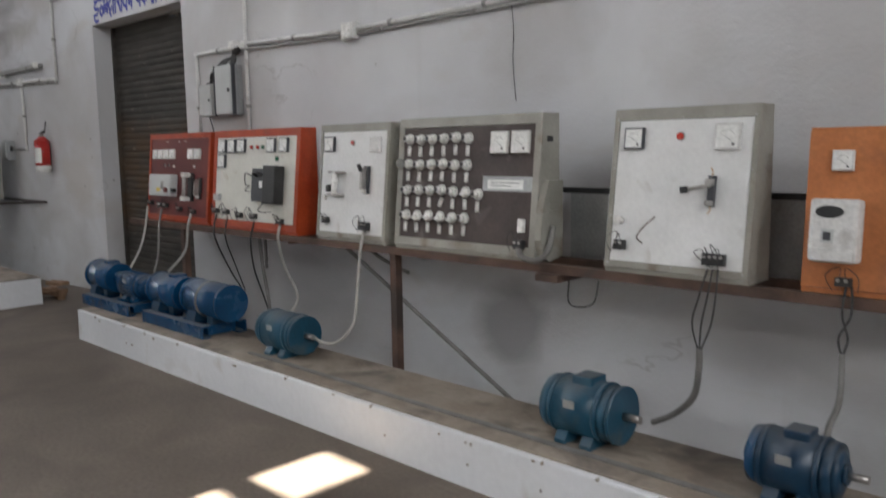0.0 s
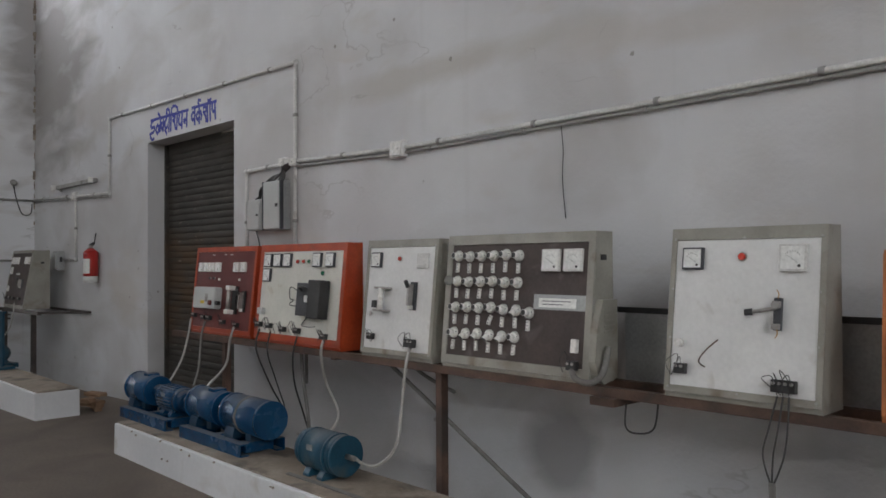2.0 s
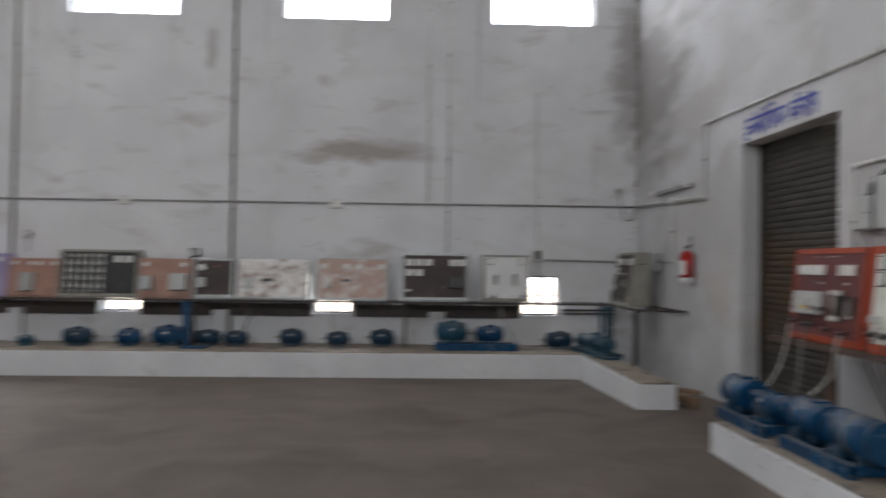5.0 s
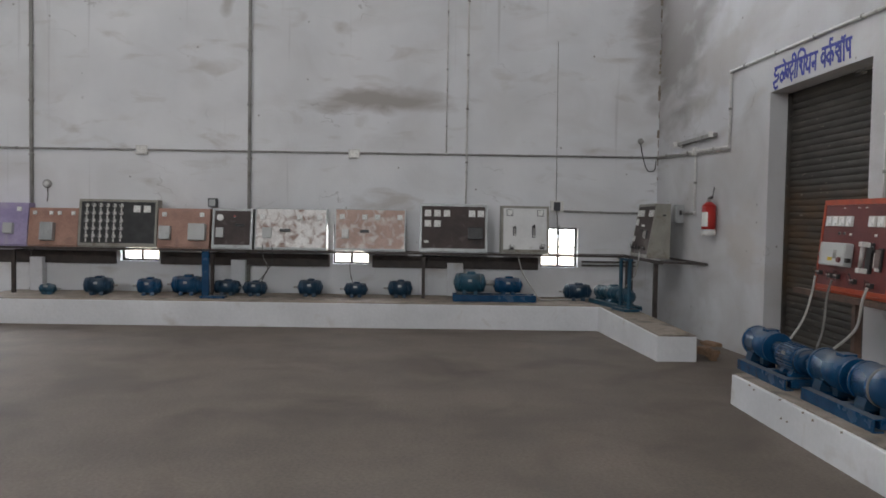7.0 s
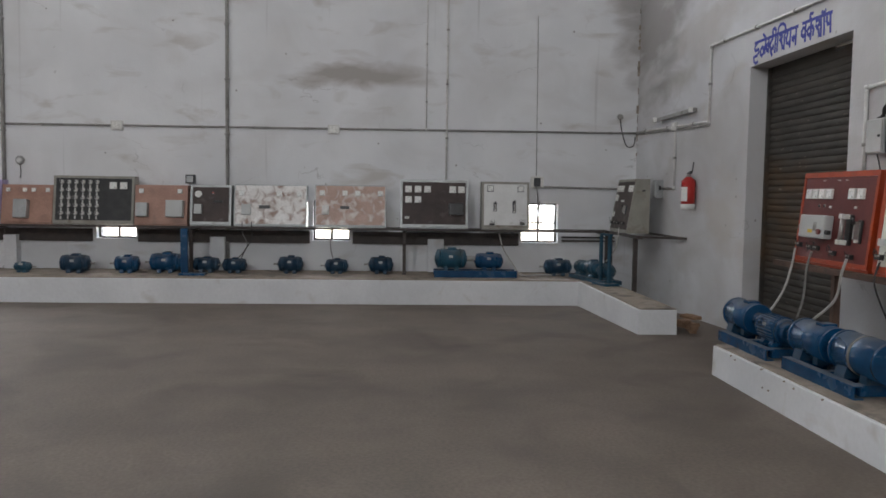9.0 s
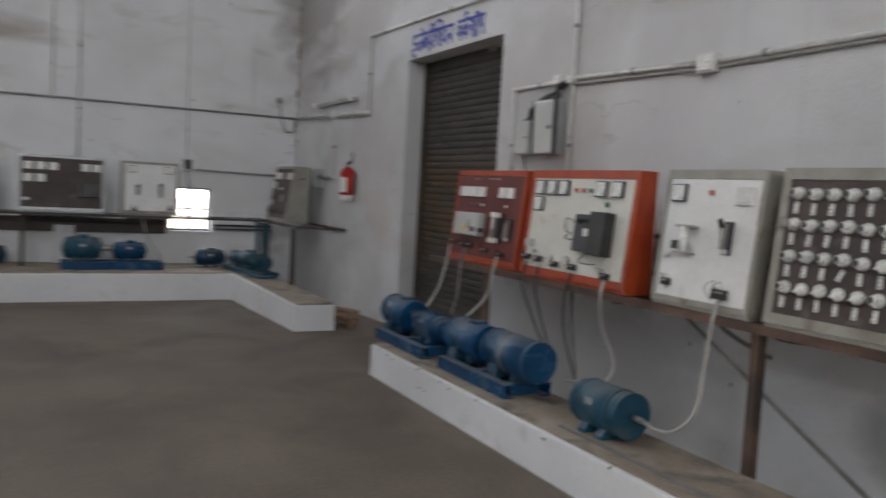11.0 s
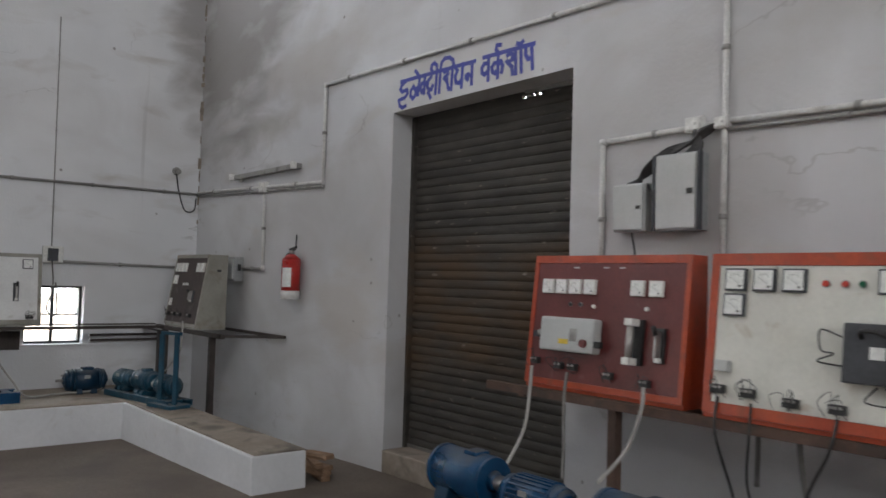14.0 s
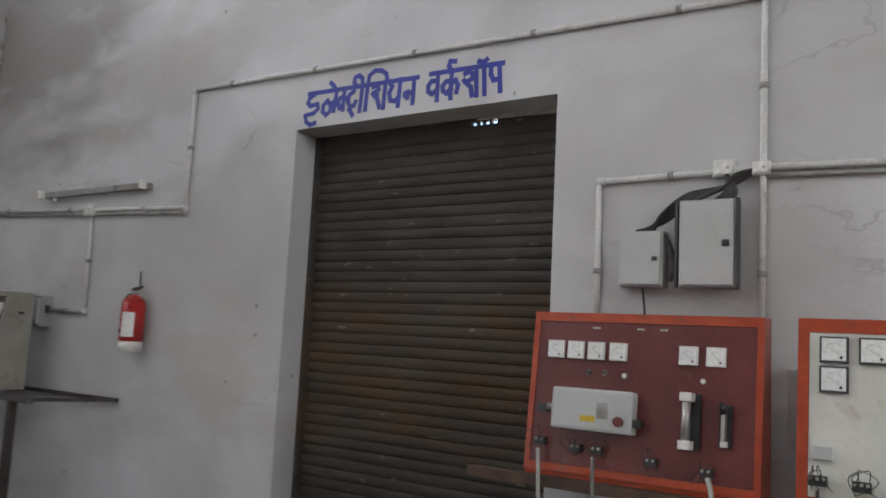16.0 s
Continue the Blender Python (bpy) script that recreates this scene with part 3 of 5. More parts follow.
# metres from the sign's lower corner: along the wall, and up
letter([(0.052, 0.195), (0.245, 0.194)], [(0.099, 0.189), (0.053, 0.167), (0.039, 0.141), (0.065, 0.120), (0.118, 0.126), (0.126, 0.097), (0.093, 0.073), (0.024, 0.066)], [(0.024, 0.066), (0.037, 0.026), (0.068, 0.004), (0.109, 0.013)])
letter([(0.220, 0.105), (0.196, 0.137), (0.165, 0.111), (0.162, 0.075), (0.190, 0.050), (0.218, 0.069), (0.227, 0.116), (0.256, 0.127)], [(0.264, 0.193), (0.248, 0.066)], [(0.211, 0.243), (0.236, 0.222), (0.259, 0.194)])
letter([(0.315, 0.146), (0.288, 0.138), (0.278, 0.104), (0.291, 0.079), (0.315, 0.100)], [(0.323, 0.195), (0.317, 0.064)], [(0.320, 0.128), (0.344, 0.135), (0.354, 0.103)])
letter([(0.395, 0.192), (0.392, 0.165), (0.362, 0.149), (0.352, 0.113), (0.368, 0.082), (0.401, 0.081), (0.412, 0.106)], [(0.383, 0.080), (0.361, 0.059)], [(0.367, 0.064), (0.392, 0.024)])
letter([(0.455, 0.195), (0.442, 0.042)], [(0.455, 0.195), (0.450, 0.236), (0.426, 0.257), (0.397, 0.248), (0.391, 0.222), (0.407, 0.200)])
letter([(0.493, 0.199), (0.483, 0.045)], [(0.493, 0.199), (0.502, 0.245), (0.538, 0.267), (0.584, 0.262), (0.620, 0.239), (0.633, 0.195)])
letter([(0.531, 0.172), (0.566, 0.180), (0.574, 0.153), (0.533, 0.134), (0.566, 0.101), (0.584, 0.049)], [(0.533, 0.134), (0.566, 0.121)], [(0.620, 0.195), (0.610, 0.041)])
letter([(0.648, 0.182), (0.669, 0.157), (0.649, 0.124), (0.659, 0.080), (0.691, 0.072), (0.718, 0.096)], [(0.723, 0.195), (0.713, 0.039)])
letter([(0.755, 0.106), (0.777, 0.114), (0.775, 0.079), (0.757, 0.095)], [(0.775, 0.103), (0.812, 0.105)], [(0.816, 0.189), (0.812, 0.043)])
letter([(0.967, 0.147), (0.931, 0.152), (0.911, 0.128), (0.912, 0.098), (0.937, 0.079), (0.969, 0.101)], [(0.971, 0.191), (0.970, 0.039)])
letter([(1.057, 0.134), (1.025, 0.137), (1.003, 0.115), (1.007, 0.088), (1.031, 0.071), (1.057, 0.094)], [(1.058, 0.190), (1.056, 0.039)], [(1.058, 0.116), (1.084, 0.137), (1.101, 0.106), (1.091, 0.067)], [(1.058, 0.190), (1.038, 0.220), (1.045, 0.245), (1.079, 0.239)])
letter([(1.139, 0.160), (1.166, 0.172), (1.191, 0.151), (1.183, 0.127), (1.147, 0.114), (1.180, 0.084), (1.188, 0.037)], [(1.147, 0.114), (1.135, 0.128)], [(1.208, 0.185), (1.216, 0.033)])
letter([(1.255, 0.187), (1.263, 0.035)], [(1.221, 0.217), (1.249, 0.207), (1.272, 0.220)])
letter([(1.296, 0.183), (1.297, 0.136), (1.315, 0.103), (1.349, 0.106)], [(1.345, 0.185), (1.355, 0.038)])
letter([(0.044, 0.196), (0.842, 0.186)])
letter([(0.921, 0.192), (1.368, 0.186)])

# ---- conduits on the walls ----
def conduit(name, pts, r, mat, label, clips=True):
    c = thing(name, pose(0, 0, 0), label, "conduit", "wall conduits")
    bm = B()
    for a, b in zip(pts, pts[1:]):
        cyl(bm, a, b, r, seg=10)
    part("pipe", bm, mat, c)
    for a, b in zip(pts, pts[1:]):
        a, b = Vector(a), Vector(b)
        n = max(1, int((b - a).length / 0.7))
        for i in range(n):
            q = a.lerp(b, (i + 0.5) / n)
            d = (b - a).normalized()
            part("saddle_clip", cyl(B(), q - d * 0.012, q + d * 0.012, r * 1.45, seg=10), M_PIPED, c)
        part("elbow", cyl(B(), b - (b - a).normalized() * 0.03, b + (b - a).normalized() * 0.012, r * 1.3, seg=10), mat, c)
    return c


R = 0.014
conduit("conduit", [(-0.01, 0.016, 2.231), (-2.61, 0.016, 2.141), (-2.61, 0.016, 2.94), (-6.205, 0.016, 2.868), (-6.195, 0.016, 1.30)], R, M_PIPE, "dusty white conduit stepping up over the shutter")
conduit("conduit", [(-0.01, 0.016, 2.198), (-2.61, 0.016, 2.108)], R * 0.8, M_PIPED, "grimy second conduit run beside the first")
conduit("conduit", [(-6.2, 0.018, 2.132), (-7.386, 0.018, 2.098), (-14.0, 0.018, 2.165)], R, M_PIPE, "long dusty horizontal conduit over the panels")
conduit("conduit", [(-6.2, 0.016, 2.096), (-7.3, 0.016, 2.068), (-14.0, 0.016, 2.137)], R * 0.7, M_PIPED, "grimy second conduit run over the panels")
conduit("conduit", [(-6.15, 0.016, 2.126), (-5.492, 0.016, 2.118), (-5.496, 0.016, 1.30)], R, M_PIPE, "short conduit looping round the distribution boxes")
conduit("conduit", [(-1.575, 0.016, 2.17), (-1.60, 0.016, 1.428)], R, M_PIPE, "white vertical drop conduit to a wall switch")
conduit("conduit", [(-1.60, 0.016, 1.428), (-1.17, 0.016, 1.44)], R, M_PIPED, "grimy conduit feeding the wall switch box")
conduit("conduit", [(-0.016, 0.02, 2.215), (-0.016, 9.2, 2.185)], R, M_PIPED, "long grimy conduit along the streaked wall")
conduit("conduit", [(-0.018, 0.1, 1.43), (-0.018, 1.47, 1.45)], R, M_PIPED, "grimy conduit beside the small window")
for y, pr, pm in ((2.686, 0.013, M_PIPE), (2.97, 0.008, M_PIPE), (5.68, 0.024, M_PIPED), (8.642, 0.026, M_PIPED)):
    conduit("drop_conduit", [(-0.03, y, 6.9), (-0.03, y, 0.25 if pr > 0.01 else 2.2)], pr, pm, "tall grey vertical drop pipe on the wall")
conduit("drop_conduit", [(-0.012, 1.44, 3.8), (-0.012, 1.42, 1.6)], 0.005, M_PIPED, "thin vertical cable run on the streaked wall")


def junction_box(m, w=0.10, label="square whitish junction box with a scuffed cover"):
    j = thing("junction_box", m, label, "junction box", "junction boxes")
    part("box_body", box(B(), -w / 2, -0.045, -w * 0.4, w / 2, 0, w * 0.4, 0.006), M_PIPE, j)
    part("cover", box(B(), -w * 0.38, -0.053, -w * 0.30, w * 0.38, -0.045, w * 0.30, 0.003), M_PORC, j)
    part("screw", cyl(B(), (w * 0.2, -0.055, 0.0), (w * 0.2, -0.053, 0.0), 0.006, seg=8), M_STEEL, j)
    return j


NORTH, EAST = 180, -90
junction_box(pose(-7.386, 0.0, 2.092, 0, 0, NORTH), 0.13)
junction_box(pose(-1.57, 0.0, 2.175, 0, 0, NORTH), 0.12)
junction_box(pose(-6.195, 0.0, 2.125, 0, 0, NORTH), 0.07, "small round-edged junction box at a conduit crossing")
junction_box(pose(-6.05, 0.0, 2.135, 0, 0, NORTH), 0.09, "broken junction box with wires hanging out")
for y in (3.0 + 1.24, 7.15):
    junction_box(pose(-0.0, y, 2.19, 0, 0, EAST), 0.16, "dusty junction box on the streaked wall")


# tube batten
bt = thing("tube_batten", pose(-1.6, 0, 2.31, 0, 0, NORTH), "empty grey tube light batten on the plaster", "light fitting")
part("batten_channel", box(B(), -0.63, -0.055, -0.022, 0.63, 0, 0.022, 0.005), M_PIPED, bt)
for sx in (-0.63, 0.60):
    part("lamp_holder", box(B(), sx, -0.10, -0.03, sx + 0.03, -0.05, 0.03, 0.004), M_PORC, bt)
part("starter", cyl(B(), (-0.5, -0.03, -0.02), (-0.5, -0.03, -0.05), 0.015, seg=10), M_PORC, bt)

# fire extinguisher
fx = thing("fire_extinguisher", pose(-2.26, 0.085, 1.18, 0, 0, NORTH), "red fire extinguisher with worn label hung on the wall", "fire extinguisher")
part("cylinder", cyl(cyl(B(), (0, 0, 0.07), (0, 0, 0.33), 0.078, seg=24), (0, 0, 0.33), (0, 0, 0.375), 0.078, 0.03, 24), M_RED, fx)
part("foot_ring", cyl(B(), (0, 0, 0.0), (0, 0, 0.07), 0.079, seg=24), M_PIPE, fx, "dirty cream foot ring")
part("neck", cyl(B(), (0, 0, 0.375), (0, 0, 0.405), 0.024, seg=12), M_STEEL, fx)
part("handle", prism(B(), [(-0.02, 0.40), (0.07, 0.425), (0.075, 0.438), (0.0, 0.425), (-0.03, 0.415)], "y", -0.012, 0.012), M_BLACK, fx, "black squeeze handle")
part("hose", tube(B(), [(-0.02, 0, 0.39), (-0.085, -0.01, 0.34), (-0.098, -0.01, 0.2), (-0.095, -0.01, 0.1)], 0.009), M_BLACK, fx)
bm = B()
for i in range(7):
    a0, a1 = radians(-100 + i * 9), radians(-91 + i * 9)
    prism(bm, [(0.0785 * math.cos(a0), 0.0785 * math.sin(a0)), (0.0805 * math.cos(a0), 0.0805 * math.sin(a0)), (0.0805 * math.cos(a1), 0.0805 * math.sin(a1)), (0.0785 * math.cos(a1), 0.0785 * math.sin(a1))], "z", 0.10, 0.26)
bmesh.ops.remove_doubles(bm, verts=bm.verts, dist=0.0001)
lab = part("paper_label", bm, M_DIAL, fx, "worn white paper label")
lab.matrix_local = pose(0, 0, 0, 0, 0, 10)
hk = solid("wall_hook", tube(B(), [(-2.20, 0.01, 1.72), (-2.23, 0.03, 1.66), (-2.26, 0.05, 1.60), (-2.26, 0.08, 1.585)], 0.006), M_BLACK, "small dark wire hook over the extinguisher", "hook")


# distribution boxes
def dist_box(x0, x1, z0, z1, d, label, dark):
    w, h = abs(x1 - x0), z1 - z0
    ob = thing("distribution_box", pose((x0 + x1) / 2, 0, z0, 0, 0, NORTH), label, "electrical box", "distribution boxes")
    part("box_body", box(B(), -w / 2, -d, 0, w / 2, 0, h, 0.006), M_GREYMET if dark else M_BOXGREY, ob)
    if dark:
        for s in (-1, 1):
            part("side_flange", box(B(), s * (w / 2 + 0.006) - 0.006, -d - 0.012, 0.0, s * (w / 2 + 0.006) + 0.006, -d + 0.015, h), M_DGREY, ob, "dark side flange")
    dr = part("door", box(B(), -w / 2 + 0.008, -d - 0.014, 0.008, w / 2 - 0.008, -d, h - 0.008, 0.005), M_BOXGREY, ob)
    part("lock", box(B(), w * 0.28, -d - 0.022, h * 0.46, w * 0.40, -d - 0.014, h * 0.53, 0.003), M_BLACK, dr, "black latch")
    return ob


dist_box(-5.877, -6.112, 1.632, 1.998, 0.085, "light grey steel distribution box with black latch", True)
dist_box(-5.615, -5.81, 1.634, 1.875, 0.075, "small light grey distribution box with rounded corners", False)
bundle = thing("cable_bundle", pose(0, 0, 0), "sooty black cable bundle entering the boxes", "cable")
for k in range(5):
    part("strand", tube(B(), [(-5.68 - k * 0.02, 0.045, 1.878), (-5.80, 0.05 + k * 0.006, 1.91 + k * 0.008), (-5.90, 0.035, 1.985 + k * 0.012), (-6.0 - k * 0.012, 0.045, 2.03 + k * 0.006), (-6.10, 0.03 + k * 0.005, 2.07 + k * 0.008), (-6.19, 0.03, 2.125)], 0.008), M_WIREB, bundle)
    part("strand", tube(B(), [(-6.02 - k * 0.018, 0.05, 2.0), (-6.06 - k * 0.01, 0.045, 2.04), (-6.06, 0.04, 2.11)], 0.008), M_WIREB, bundle)
solid("cable_tail", tube(B(), [(-5.80, 0.05, 1.87), (-5.84, 0.06, 1.80), (-5.85, 0.05, 1.72), (-5.835, 0.04, 1.66)], 0.009), M_WIREB, "black cable looped between the two boxes", "cable")
solid("cable", tube(B(), [(-5.72, 0.06, 1.63), (-5.722, 0.03, 1.5), (-5.72, 0.03, 1.3)], 0.005), M_WIREB, "thin black cable below the small box", "cable")
solid("cable", tube(B(), [(-8.66, 0.012, 2.09), (-8.672, 0.01, 1.95), (-8.668, 0.012, 1.8), (-8.685, 0.01, 1.60)], 0.0025), M_WIREB, "thin loose black wire hanging on the plaster", "cable")

sb = thing("socket_box", pose(-6.345, 0, 1.02, 0, 0, NORTH), "grey switch box on the wall between two panels", "electrical box")
part("box_body", box(B(), -0.045, -0.07, 0, 0.045, 0, 0.30, 0.005), M_BOXGREY, sb)
part("cover", box(B(), 0.01, -0.085, 0.03, 0.04, -0.07, 0.27, 0.003), M_PIPE, sb)
part("flex", tube(B(), [(0.02, -0.05, 0.0), (0.05, -0.06, -0.1), (0.06, -0.06, -0.3), (0.05, -0.05, -0.5)], 0.012), M_WIREG, sb)
# corner switch, sounder and wires
sw = thing("wall_switch", pose(-1.10, 0, 1.31, 0, 0, NORTH), "grimy iron-clad wall switch beside the corner panel", "switch")
part("box_body", box(B(), -0.07, -0.09, 0, 0.07, 0, 0.23, 0.006), M_GREYMET, sw)
part("cover", box(B(), -0.055, -0.105, 0.02, 0.055, -0.09, 0.21, 0.005), M_BOXGREY, sw)
part("lever", box(B(), 0.07, -0.06, 0.10, 0.10, -0.04, 0.16, 0.004), M_BLACK, sw)
cs = thing("wall_switch", pose(0, 1.41, 1.49, 0, 0, EAST), "small white switch box by the window", "switch")
part("box_body", box(B(), -0.09, -0.05, -0.06, 0.09, 0, 0.10, 0.005), M_PORC, cs)
part("cover", box(B(), -0.05, -0.075, -0.04, 0.04, -0.05, 0.08, 0.004), M_DGREY, cs)
cb = thing("wall_bracket_socket", pose(0, 0.255, 2.44, 0, 0, EAST), "small grey lamp socket on the wall", "socket")
part("socket_base", cyl(B(), (0, 0, 0), (0, -0.02, 0), 0.04, seg=14), M_PIPED, cb)
part("socket_cup", cyl(B(), (0, -0.02, 0), (0, -0.07, -0.01), 0.026, 0.03, 14), M_PIPED, cb)
part("lead", tube(B(), [(0, -0.02, -0.03), (0.03, -0.02, -0.2), (0.10, -0.02, -0.40), (0.20, -0.02, -0.40), (0.22, -0.02, -0.27)], 0.007), M_WIREB, cb, "drooping black lead")

# ---- rack frames for the panels ----
def angle(bm, a, b, w=0.04, t=0.006, up=1):
    """An L-section bar along x or y."""
    (x0, y0, z0), (x1, y1, z1) = a, b
    if abs(x1 - x0) > abs(y1 - y0):
        box(bm, x0, y0 - t, z0 - w, x1, y0, z0)
        box(bm, x0, y0 - w, z0 - t, x1, y0 - t, z0)
    else:
        box(bm, x0, y0, z0 - w, x0 + t, y1, z0)
        box(bm, x0 + t, y0, z0 - t, x0 + w, y1, z0)
    return bm


rack = thing("panel_rack", pose(0, 0, 0), "rusty brown angle-iron rack carrying the test panels", "rack")
SH = 0.853
part("front_rail", angle(B(), (-15.0, 0.475, SH), (-5.13, 0.475, SH)), M_RUST, rack)
part("back_rail", angle(B(), (-15.0, 0.265, SH), (-5.28, 0.265, SH)), M_RUST, rack)
part("top_rail", box(B(), -15.0, 0.195, 1.15, -7.30, 0.225, 1.175), M_BLACK, rack, "dark upper rail behind the panels")
# grey sheets stand in for the shade on the wall between panels
part("back_shade_sheet", box(B(), -15.0, 0.205, SH, -9.17, 0.215, 1.15), M_GREYMET, rack, "grey sheet standing for the shade behind the panels")
part("back_shade_sheet", box(B(), -8.26, 0.205, SH, -7.30, 0.215, 1.15), M_GREYMET, rack)
for px in (-5.93, -8.20, -11.2, -13.6):
    part("post", box(box(B(), px - 0.022, 0.445, 0, px + 0.022, 0.451, SH - 0.04), px - 0.022, 0.405, 0, px - 0.016, 0.445, SH - 0.04), M_RUST, rack)
    part("cross_bar", box(B(), px - 0.02, 0.0, SH - 0.052, px + 0.02, 0.455, SH - 0.041), M_RUST, rack)
part("cross_bar", box(B(), -5.40, 0.0, SH - 0.052, -5.36, 0.47, SH - 0.041), M_RUST, rack)
part("cross_bar", box(B(), -7.32, 0.0, SH - 0.052, -7.28, 0.47, SH - 0.041), M_RUST, rack)
part("cross_bar", box(B(), -9.30, 0.0, SH - 0.075, -9.18, 0.50, SH - 0.041), M_RUST, rack)
part("brace", cyl(B(), (-7.60, 0.33, 0.83), (-9.06, 0.30, 0.03), 0.012, seg=8), M_WIREG, rack, "thin dark diagonal brace")

rack2 = thing("panel_rack", pose(0, 0, 0), "dark angle-iron rack along the streaked wall", "rack")
part("front_rail", box(B(), -0.52, 0.45, 0.832, -0.48, 9.1, 0.86), M_RACK, rack2)
part("back_rail", box(B(), -0.16, 0.45, 0.848, -0.12, 9.1, 0.86), M_RACK, rack2)
for z in (0.735, 0.685):
    part("lower_rail", box(B(), -0.075, 0.30, z, -0.05, 1.05, z + 0.022), M_RACK, rack2)
# dark strips give the paired rails and the shade below them as colour
for ya, yb in ((1.66, 3.97), (4.56, 6.88), (7.49, 9.1)):
    part("rail_shade_board", box(B(), -0.055, ya, 0.62, -0.02, yb, 0.79), M_RACK, rack2, "dark brown strip standing for paired rails and their shade")
for py in (3.26, 0.52, 6.06, 8.66):
    part("post", box(B(), -0.50, py - 0.022, 0.0, -0.455, py + 0.022, 0.815), M_RACK, rack2)
    part("cross_bar", box(B(), -0.50, py - 0.02, 0.80, 0, py + 0.02, 0.812), M_RACK, rack2)
for y0, y1 in ((2.71, 2.93), (5.70, 5.90), (8.45, 8.62)):
    structure("wall_pier", box(B(), -0.14, y0, 0.246, -0.003, y1, 0.70, 0.006), M_PLINTH, "short whitewashed masonry pier under the rails", "pier")
rack3 = thing("panel_rack", pose(0, 0, 0), "small bracket rack carrying the corner panel", "rack")
part("front_rail", box(B(), -1.85, 0.46, 0.822, -0.30, 0.50, 0.86), M_RACK, rack3)
part("back_rail", box(B(), -2.1, 0.02, 0.835, -0.30, 0.05, 0.86), M_RACK, rack3)
part("arm", prism(B(), [(-1.80, 0.50), (-1.83, 0.50), (-2.1, 0.03), (-2.07, 0.03)], "z", 0.835, 0.86), M_RACK, rack3)
for px in (-1.62, -0.5):
    part("post", box(B(), px - 0.022, 0.45, 0.0, px + 0.022, 0.50, 0.822), M_RACK, rack3)


# ---- test panels ----
class Panel:
    """A sloping test panel; items are set on its face by fractions across (u) and down (v)."""

    def __init__(self, m, w, h, dt, db, body, face, label, rim=0.035, category="test panel", cap=0.0):
        self.w, self.h = w, h
        self.ob = thing("test_panel", m, label, category, "test panels")
        slope = math.atan2(db - dt, h - 0.02)
        self.len = math.hypot(db - dt, h - 0.02)
        dt, h = dt - cap * math.tan(slope), h + cap
        side = [(0.0, 0.0), (-db, 0.0), (-db, 0.02), (-dt, h), (0.0, h)]
        t = 0.018
        part("side_panel", prism(B(), side, "x", -w / 2, -w / 2 + t), body, self.ob)
        part("side_panel", prism(B(), side, "x", w / 2 - t, w / 2), body, self.ob)
        part("top_panel", box(B(), -w / 2 + t, -dt, h - 0.016, w / 2 - t, 0, h - 0.001), body, self.ob)
        part("bottom_panel", box(B(), -w / 2 + t, -db, 0.001, w / 2 - t, 0, 0.018), body, self.ob)
        part("back_panel", box(B(), -w / 2 + t, -0.012, 0.018, w / 2 - t, -0.002, h - 0.018), body, self.ob)
        self.fm = Matrix.Translation((-w / 2, -db, 0.02)) @ Matrix.Rotation(-slope, 4, 'X')
        L, r = self.len, rim
        if r:
            for a in (box(B(), 0, -0.012, 0, r, 0, L + cap), box(B(), w - r, -0.012, 0, w, 0, L + cap), box(B(), r, -0.012, L - r, w - r, 0, L + cap), box(B(), r, -0.012, 0, w - r, 0, r * 1.2)):
                p = part("face_rim", a, body, self.ob)
                p.matrix_local = self.fm
        p = part("face_plate", box(B(), r + 0.001, -0.008 if r else -0.01, r * 1.2 + 0.001, w - r - 0.001, 0.006, L - r - 0.001), face, self.ob)
        p.matrix_local = self.fm
        self.rim = r

    def at(self, u, v):
        return self.fm @ Matrix.Translation((u * self.w, -0.008, (1 - v) * self.len))

    def put(self, name, bm, mat, u, v, label="", parent=None):
        p = part(name, bm, mat, self.ob, label)
        p.matrix_local = self.at(u, v)
        return p

    def meter(self, u, v, s=0.085, frame=M_DGREY, hs=None):
        hs = hs or s
        p = self.put("meter", box(B(), -s / 2, -0.018, -hs / 2, s / 2, 0, hs / 2, 0.003), frame, u, v)
        part("dial", box(B(), -s * 0.42, -0.0195, -hs * 0.42, s * 0.42, -0.018, hs * 0.42), M_DIAL, p, "white dial")
        bm = prism(B(), [(-s * 0.22, hs * 0.10), (-s * 0.215, hs * 0.085), (s * 0.2, -hs * 0.20), (s * 0.21, -hs * 0.19)], "y", -0.0205, -0.0195)
        for i in range(7):
            a = radians(35 + i * 18)
            c, d = math.cos(a), math.sin(a)
            box(bm, c * s * 0.30 - 0.0008, -0.0205, d * hs * 0.30 - hs * 0.1, c * s * 0.30 + 0.0008, -0.0195, d * hs * 0.30 - hs * 0.1 + hs * 0.07)
        part("needle", bm, M_PIPED, p)
        part("zero_screw", cyl(B(), (s * 0.25, -0.0215, -hs * 0.3), (s * 0.25, -0.018, -hs * 0.3), s * 0.06, seg=8), M_BLACK, p)

    def lamp(self, u, v, mat=M_LAMPR, r=0.011):
        p = self.put("indicator_lamp", cyl(B(), (0, -0.012, 0), (0, 0, 0), r, seg=12), mat, u, v)
        part("bezel", cyl(B(), (0, -0.004, 0), (0, 0, 0), r * 1.35, seg=12), M_STEEL, p)

    def terminal(self, u, v, w=0.06, h=0.035, wires=3):
        p = self.put("terminal_block", box(B(), -w / 2, -0.028, -h / 2, w / 2, 0, h / 2, 0.003), M_BLACK, u, v)
        for i in range(wires):
            x = -w / 2 + w * (i + 0.5) / wires
            part("terminal_screw", cyl(B(), (x, -0.036, h * 0.2), (x, -0.026, h * 0.2), 0.006, seg=8), M_STEEL, p)
        rnd = random.Random(int(u * 1000 + v * 77))
